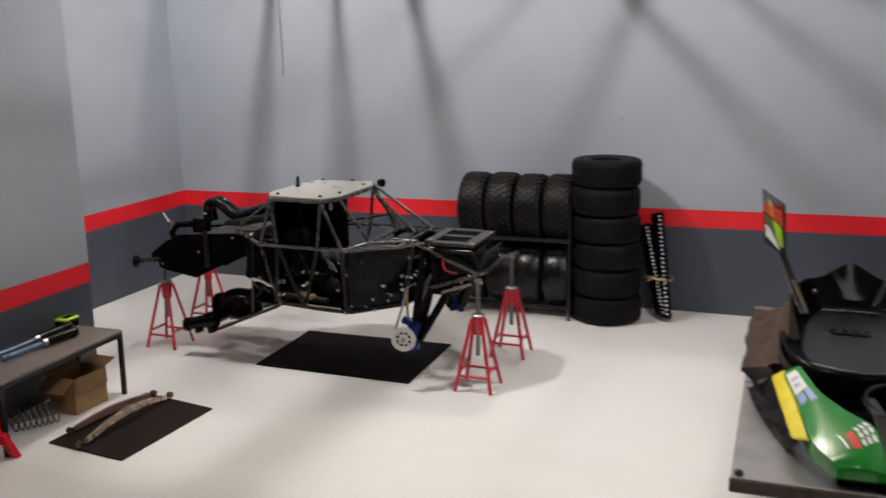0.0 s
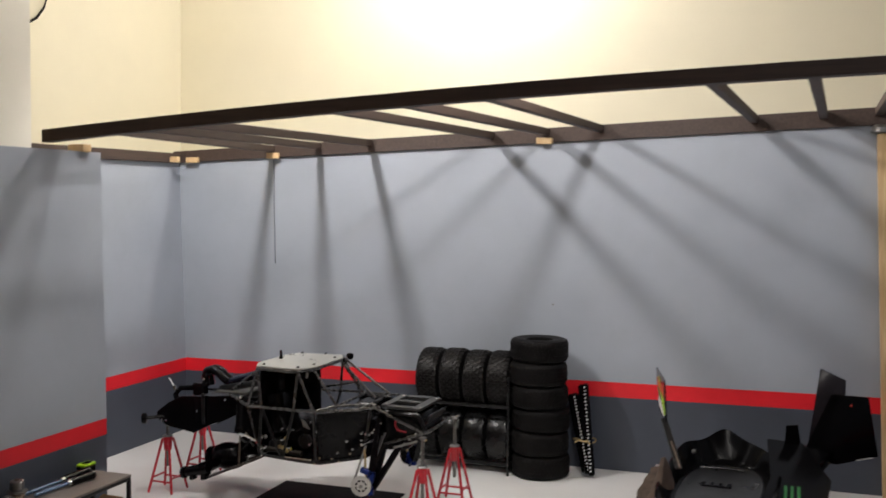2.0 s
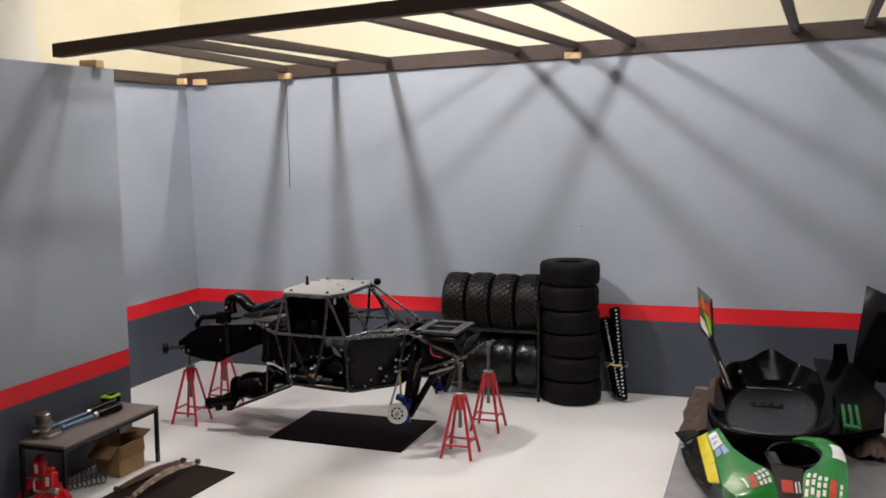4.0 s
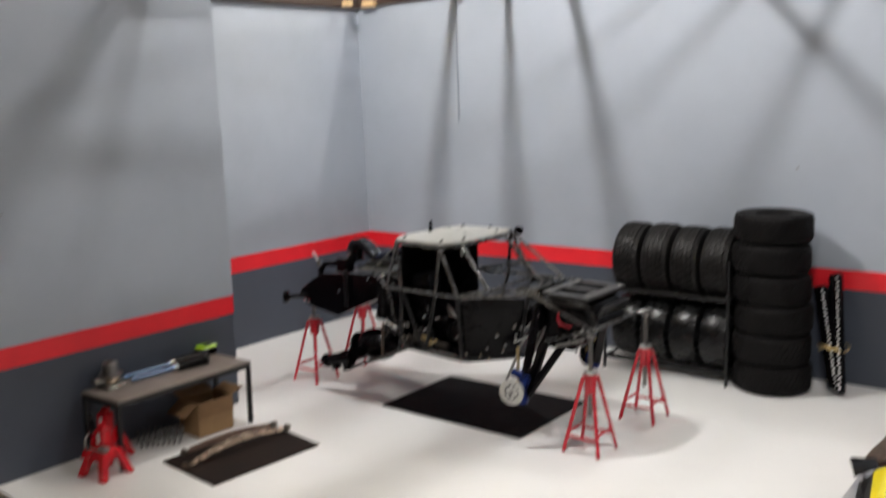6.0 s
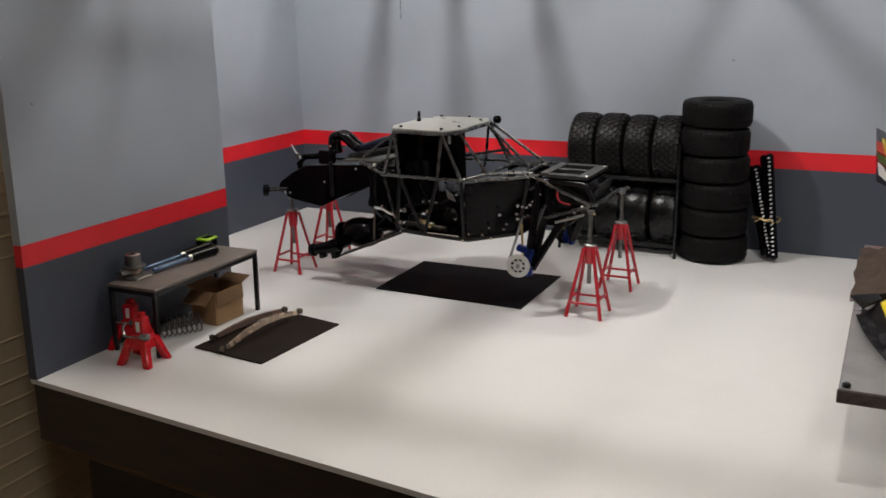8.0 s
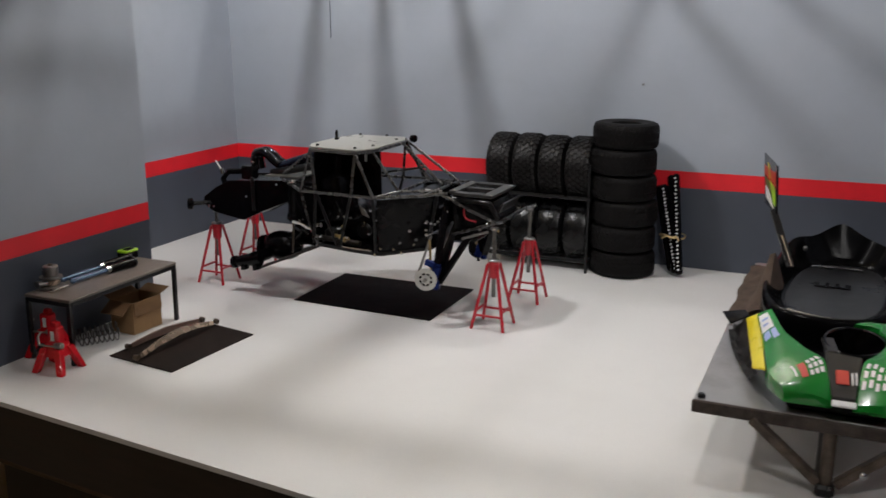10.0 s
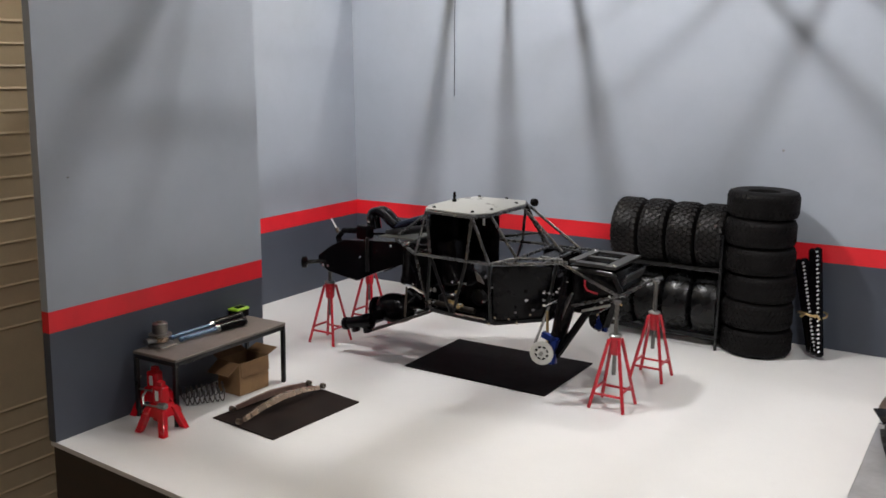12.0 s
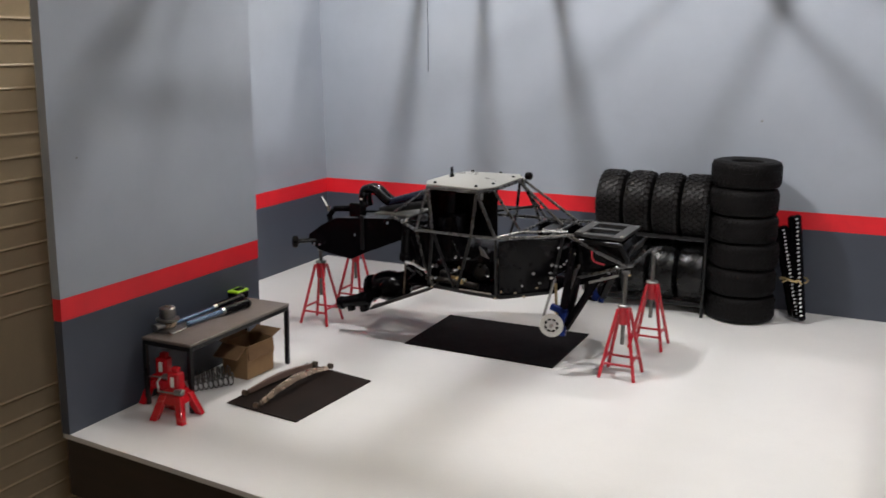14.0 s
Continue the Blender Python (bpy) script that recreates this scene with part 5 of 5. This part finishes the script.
part("skirt_tip", slab(B(), [Vector(p) - PO for p in ((-0.0280, 0.978, 0.1075), (0.0000, 0.958, 0.1190), (0.0060, 0.938, 0.1195), (-0.0130, 0.934, 0.1080))], (0, 0, 0.002), 0.0004), BLACK_PLASTIC, pod)

shell = thing("rear_body_shell", (0.10, 1.13, ZC), "glossy black rear body shell with tall fins lying on the cart", "body panel")
shell.scale = (1, 1, 1.04)
SO = Vector((0.10, 1.13, ZT))
GLOSS = mat("gloss_black_shell", (0.0032, 0.003, 0.0036), 0.17, 0, 0.2, 30, 0.03, 500, spec=0.05)
# grey on a black shell: the edges' highlights put into the colour
LIP = mat("lip_highlight_grey", (0.20, 0.20, 0.21), 0.2, 0.7, 0.1, 30, 0.03, 500, spec=0.6)
DECK = mat("satin_grey_black_deck", (0.011, 0.011, 0.012), 0.3, 0, 0.15, 30, 0.06, 600)


def tub(a, v):
    """The seat-like tub: a round its middle, v from the deck out over the rim and down."""
    ca, sa = math.cos(a), math.sin(a)
    e = 2.8
    den = (abs(ca) ** e + abs(sa) ** e) ** (1 / e)
    cx_, cy_ = 0.098 + 0.008 * sa, 1.122
    inx, iny = 0.057 * ca / den, (0.140 if sa > 0 else 0.128) * sa / den
    rim_z = 0.124 + 0.010 * (1 - abs(sa)) + (0.024 * max(0, sa) ** 2)
    rim_z += 0.017 * math.exp(-((a - math.radians(98)) / 0.30) ** 2) + 0.012 * math.exp(-((a - math.radians(140)) / 0.25) ** 2)
    k = [0.0, 0.25, 0.55, 0.8, 0.92, 1.0]
    spread = [1.0, 1.06, 1.25, 1.40, 1.47, 1.50]
    hts = [0.1135, 0.1140, 0.1135 + (rim_z - 0.1135) * 0.55, rim_z, rim_z - 0.003, 0.0853]
    f = v * 5
    i = min(4, int(f))
    t_ = f - i
    s_ = spread[i] + (spread[i + 1] - spread[i]) * t_
    h = hts[i] + (hts[i + 1] - hts[i]) * t_
    return Vector((cx_ + inx * s_, cy_ + iny * (1 + (s_ - 1) * 0.55), h)) - SO


b = B()
NA = 64
g = [[b.verts.new(tub(i * math.tau / NA, j / 15)) for j in range(16)] for i in range(NA)]
for i in range(NA):
    for j in range(15):
        b.faces.new((g[i][j], g[(i + 1) % NA][j], g[(i + 1) % NA][j + 1], g[i][j + 1]))
part("tub", b, GLOSS, shell, smooth=70)
b = B()
lo_ = [b.verts.new(tub(i * math.tau / NA, 0.0) * 0.995 + Vector((0, 0, 0.0006))) for i in range(NA)]
b.faces.new(lo_)
ex_ = bmesh.ops.extrude_face_region(b, geom=list(b.faces))
for v in [v for v in ex_["geom"] if isinstance(v, bmesh.types.BMVert)]:
    v.co.z -= 0.004
part("deck", b, DECK, shell, "satin dark grey deck")
part("deck_vent", box(B(), Vector((0.092, 1.145, 0.1145)) - SO, (0.044, 0.022, 0.0016), 0.0006), BLACK_PLASTIC, shell, "black vent")
for k in range(3):
    part("deck_slot", box(B(), Vector((0.080 + 0.012 * k, 1.145, 0.1156)) - SO, (0.007, 0.016, 0.0012), 0.0), BLACK_SATIN, shell, "black slot", smooth=0)
part("deck_lip", sweep(B(), [Vector((0.047 + 0.100 * f, 1.003 - 0.016 * math.sin(math.pi * f), 0.1160)) - SO for f in [k / 20 for k in range(21)]], 0.0032, 10), LIP, shell, "rounded satin lip, its highlight put into the grey")
part("deck_seam", sweep(B(), [Vector((0.062 + 0.066 * f, 1.232 + 0.004 * math.sin(math.pi * f), 0.1165)) - SO for f in [k / 12 for k in range(13)]], 0.0014, 8), LIP, shell, "rounded satin edge, its highlight put into the grey")
for at_ in ((0.052, 1.225, 0.141), (0.222, 1.24, 0.126)):
    part("body_pin", ball(B(), Vector(at_) - SO, 0.0034, 2), GREY_STEEL, shell, "small steel body pin")
# side pod with green claw marks
b = B()
pv = [(0.150, 1.000, 0.118), (0.200, 1.040, 0.114), (0.240, 1.085, 0.112), (0.252, 1.190, 0.124), (0.214, 1.300, 0.150), (0.160, 1.315, 0.150), (0.168, 1.120, 0.139)]
slab(b, [Vector(p) - SO for p in pv], (0, 0, -0.007))
part("side_pod", b, GLOSS, shell)
part("pod_foot", slab(B(), [Vector(p) - SO for p in ((0.152, 1.03, 0.0853), (0.206, 1.06, 0.0853), (0.210, 1.20, 0.0853), (0.165, 1.25, 0.0853))], (0, 0, 0.0245), 0.001), BLACK_PLASTIC, shell)
for k in range(3):
    x = 0.186 + 0.0085 * k
    part("logo_bar", slab(B(), [Vector(p) - SO for p in ((x, 1.035, 0.1235), (x + 0.0038, 1.035, 0.1228), (x + 0.0045, 1.098, 0.1320), (x + 0.0007, 1.100, 0.1330))], (0, 0, 0.0030)), LOGO_DARK, shell, "green bar of a logo", smooth=0)
part("logo_base", slab(B(), [Vector(p) - SO for p in ((0.186, 1.028, 0.1225), (0.207, 1.028, 0.1205), (0.207, 1.036, 0.1218), (0.186, 1.036, 0.1240))], (0, 0, 0.0030)), LOGO_DARK, shell, "green bar of a logo", smooth=0)
# tall fins at the back
fin_m = mat("smoked_fin", (0.020, 0.016, 0.020), 0.18, 0, 0.2, 30, 0.04, 500, spec=0.2)
part("fin", slab(B(), [Vector(p) - SO + Vector((0.008, 0, 0)) for p in ((0.232, 1.400, 0.252), (0.270, 1.395, 0.236), (0.268, 1.390, 0.130), (0.212, 1.380, 0.112), (0.220, 1.392, 0.165))], (0.003, 0.0015, 0), 0.0006), fin_m, shell, "dark smoked fin")
part("fin", slab(B(), [Vector(p) - SO + Vector((0.006, 0, 0)) for p in ((0.252, 1.385, 0.214), (0.306, 1.372, 0.215), (0.322, 1.366, 0.124), (0.262, 1.360, 0.108), (0.205, 1.360, 0.112))], (0.002, 0.003, 0), 0.0006), GLOSS, shell, "gloss black fin")
part("fin_mark", box(B(), Vector((0.288, 1.373, 0.200)) - SO, (0.004, 0.0014, 0.003)), STICKER_RED, shell, "small red mark", smooth=0)
part("fin_edge", tube(B(), Vector((0.296, 1.362, 0.117)) - SO, Vector((0.322, 1.364, 0.123)) - SO, 0.0015), CHROME, shell, "bright edge")
part("fin_stay", slab(B(), [Vector(p) - SO for p in ((0.188, 1.30, 0.176), (0.206, 1.30, 0.178), (0.214, 1.31, 0.130), (0.186, 1.30, 0.130))], (0, 0.003, 0), 0.0005), GLOSS, shell)
part("fin_root", slab(B(), [Vector(p) - SO for p in ((0.165, 1.22, 0.118), (0.235, 1.24, 0.112), (0.265, 1.375, 0.112), (0.195, 1.372, 0.118))], (0, 0, 0.016), 0.003), GLOSS, shell)

board = thing("sign_board", (0.0400, 1.128, 0.1302), "narrow smoked side plate with red, lime and white patches", "side plate")
board.scale = (1, 1, 1.05)
BO = Vector((0.0400, 1.128, 0.1302))
bp = [Vector(p) - BO for p in ((-0.0212, 1.330, 0.2440), (0.0080, 1.190, 0.2465), (0.0120, 1.190, 0.1850), (-0.0146, 1.330, 0.1730))]
part("face", slab(B(), bp, (0.0022, 0.0005, 0), 0.0004), fin_m, board)


def on_board(corners, mt, lab):
    """A patch on the plate; corners as shares along its length and down its height."""
    def q(u, v):
        return bp[0].lerp(bp[1], u).lerp(bp[3].lerp(bp[2], u), v) - Vector((0.0004, 0, 0))
    part("patch", slab(B(), [q(u, v) for u, v in corners], (-0.0005, 0, 0)), mt, board, lab, smooth=0)


on_board(((0.04, 0.22), (0.62, 0.20), (0.90, 0.42), (0.06, 0.40)), STICKER_RED, "red patch")
on_board(((0.95, 0.16), (0.97, 0.46), (0.70, 0.40), (0.68, 0.20)), STICKER_RED, "red patch")
on_board(((0.30, 0.12), (0.42, 0.12), (0.62, 0.40), (0.46, 0.40)), YELLOW, "yellow slash")
on_board(((0.06, 0.44), (0.50, 0.46), (0.60, 0.62), (0.14, 0.58)), LOGO_DARK, "green patch")
on_board(((0.48, 0.44), (0.90, 0.50), (0.97, 0.86), (0.80, 0.84)), NEON, "lime slash")
on_board(((0.12, 0.62), (0.40, 0.66), (0.80, 0.94), (0.18, 0.84)), STICKER, "white patch")
part("stay", beam(B(), Vector((0.0085, 1.196, 0.1880)) - BO, (0, 0, 0.002), 0.010, 0.003, 0.0006), BLACK_SATIN, board)
part("stay_rod", tube(B(), Vector((0.0240, 1.158, 0.1640)) - BO, (0.0015, -0.003, 0.004), 0.0014, 10), LINK_DARK, board, "dull bronze rod")

rag = thing("brown_cloth", (0.004, 1.200, 0.0780), "crumpled brown cloth on the cart, bunched against the shell", "cloth")
b = B()
gg = []
for i in range(13):
    row = []
    for j in range(17):
        u, w = i / 12, j / 16
        h = 0.0012 + 0.016 * abs(noise.noise(Vector((u * 3.1, w * 4.3, 0.7)))) * math.sin(math.pi * u) + 0.022 * math.exp(-((u - 0.75) / 0.2) ** 2 - ((w - 0.72) / 0.16) ** 2) + 0.071 * math.exp(-((u - 0.64) / 0.22) ** 2 - ((w - 0.19) / 0.15) ** 2)
        row.append(b.verts.new((-0.030 + 0.072 * u + 0.006 * noise.noise(Vector((w * 5, 2, 0))), -0.15 + 0.27 * w + 0.006 * noise.noise(Vector((u * 5, 9, 0))), h)))
    gg.append(row)
for i in range(12):
    for j in range(16):
        b.faces.new((gg[i][j], gg[i + 1][j], gg[i + 1][j + 1], gg[i][j + 1]))
bmesh.ops.solidify(b, geom=list(b.faces), thickness=0.001)
part("fabric", b, CLOTH, rag, smooth=70)

cloth = thing("oily_rag", (0.222, 1.075, 0.0780), "oily brown rag lying on the edge of the cart", "cloth")
b = B()
gg = []
for i in range(9):
    row = []
    for j in range(9):
        u, w = i / 8, j / 8
        h = 0.001 + 0.016 * abs(noise.noise(Vector((u * 3.7, w * 3.3, 5.7)))) * math.sin(math.pi * u) + 0.010 * math.exp(-((u - 0.4) / 0.3) ** 2 - ((w - 0.5) / 0.3) ** 2)
        x = -0.020 + 0.047 * u + 0.008 * noise.noise(Vector((w * 4, 7, 0)))
        row.append(b.verts.new((x, -0.052 + 0.105 * w + 0.006 * noise.noise(Vector((u * 4, 3, 0))), h + 0.003 - 0.25 * max(0.0, x - 0.014))))
    gg.append(row)
for i in range(8):
    for j in range(8):
        b.faces.new((gg[i][j], gg[i + 1][j], gg[i + 1][j + 1], gg[i][j + 1]))
bmesh.ops.solidify(b, geom=list(b.faces), thickness=0.001)
part("fabric", b, CLOTH, cloth, smooth=70)

# ---- loose axle housing by the right wall ----
axle = thing("axle_housing", (0.270, 0.812, 0.0), "dirty bronze-grey axle housing lying on the floor", "axle")
DIRTY = mat("dirty_cast_metal", (0.11, 0.085, 0.075), 0.5, 0.6, 0.3, 50, 0.3, 600, stain=0.4, stain_scale=40)
axle.scale = (0.88, 0.95, 0.88)
part("pumpkin", ball(B(), (0, 0, 0.029), 0.0255, 3, (0.9, 1.1, 1.0)), DIRTY, axle)
part("gear_nose", disc_solid(B(), [(0.010, -0.002), (0.014, 0.0), (0.014, 0.016), (0.009, 0.020), (0.006, 0.030)], 14, Matrix.Translation((0.004, -0.004, 0.030)) @ pose(0, 0, 0, 20, 55, 0)), DIRTY, axle)
for k in range(8):
    part("cover_bolt", ball(B(), (-0.0245 + 0.004 * math.cos(k * 0.785), -0.004 + 0.0195 * math.sin(k * 0.785), 0.0405 + 0.0165 * math.cos(k * 0.785)), 0.0016, 1), GREY_STEEL, axle)
part("cover", disc_solid(B(), [(0.020, 0), (0.020, 0.004), (0.013, 0.007)], 16, Matrix.Translation((-0.018, -0.004, 0.040)) @ pose(0, 0, 0, 0, -60, 0)), LINK, axle)
for s in (-1, 1):
    part("axle_tube", tube(B(), (0, 0.02 * s, 0.030), (0.004 * s, 0.125 * s, 0.032), 0.011, 14, 0.009), DIRTY, axle)
    hb = part("hub", disc_solid(B(), [(0.009, 0), (0.014, 0.003), (0.014, 0.013), (0.008, 0.018)], 16, Matrix.Translation((0.004 * s, 0.125 * s, 0.032)) @ pose(0, 0, 0, -90 * s, 0, 0)), DIRTY, axle)
    part("link_mount", box(B(), (-0.010, 0.075 * s, 0.046), (0.010, 0.016, 0.020), 0.002), DIRTY, axle)
    part("stub", tube(B(), (0.004 * s, 0.145 * s, 0.032), (0.004 * s, 0.160 * s, 0.032), 0.005, 10), GREY_STEEL, hb)

# ---- wires ----
wire = thing("hanging_wire", (-0.884, 1.5655, 0.0), "thin black wire hanging down the back wall", "wire")
part("strand", sweep(B(), [(0.0, 0, 0.625), (0.001, 0.0015, 0.58), (0.0, 0.002, 0.52), (0.002, 0.002, 0.46), (0.003, 0.002, 0.39)], 0.0005, 6), BLACK_PLASTIC, wire)
cable = thing("wall_cable", (-1.412, 1.45, 0.95), "black cable looped down the room wall", "cable")
part("strand", sweep(B(), [(0, 0.022, 0.09), (0, 0.024, 0.04), (0, 0.012, 0.01), (0, -0.012, -0.018), (0, -0.05, -0.04)], 0.0028, 8), BLACK_PLASTIC, cable)
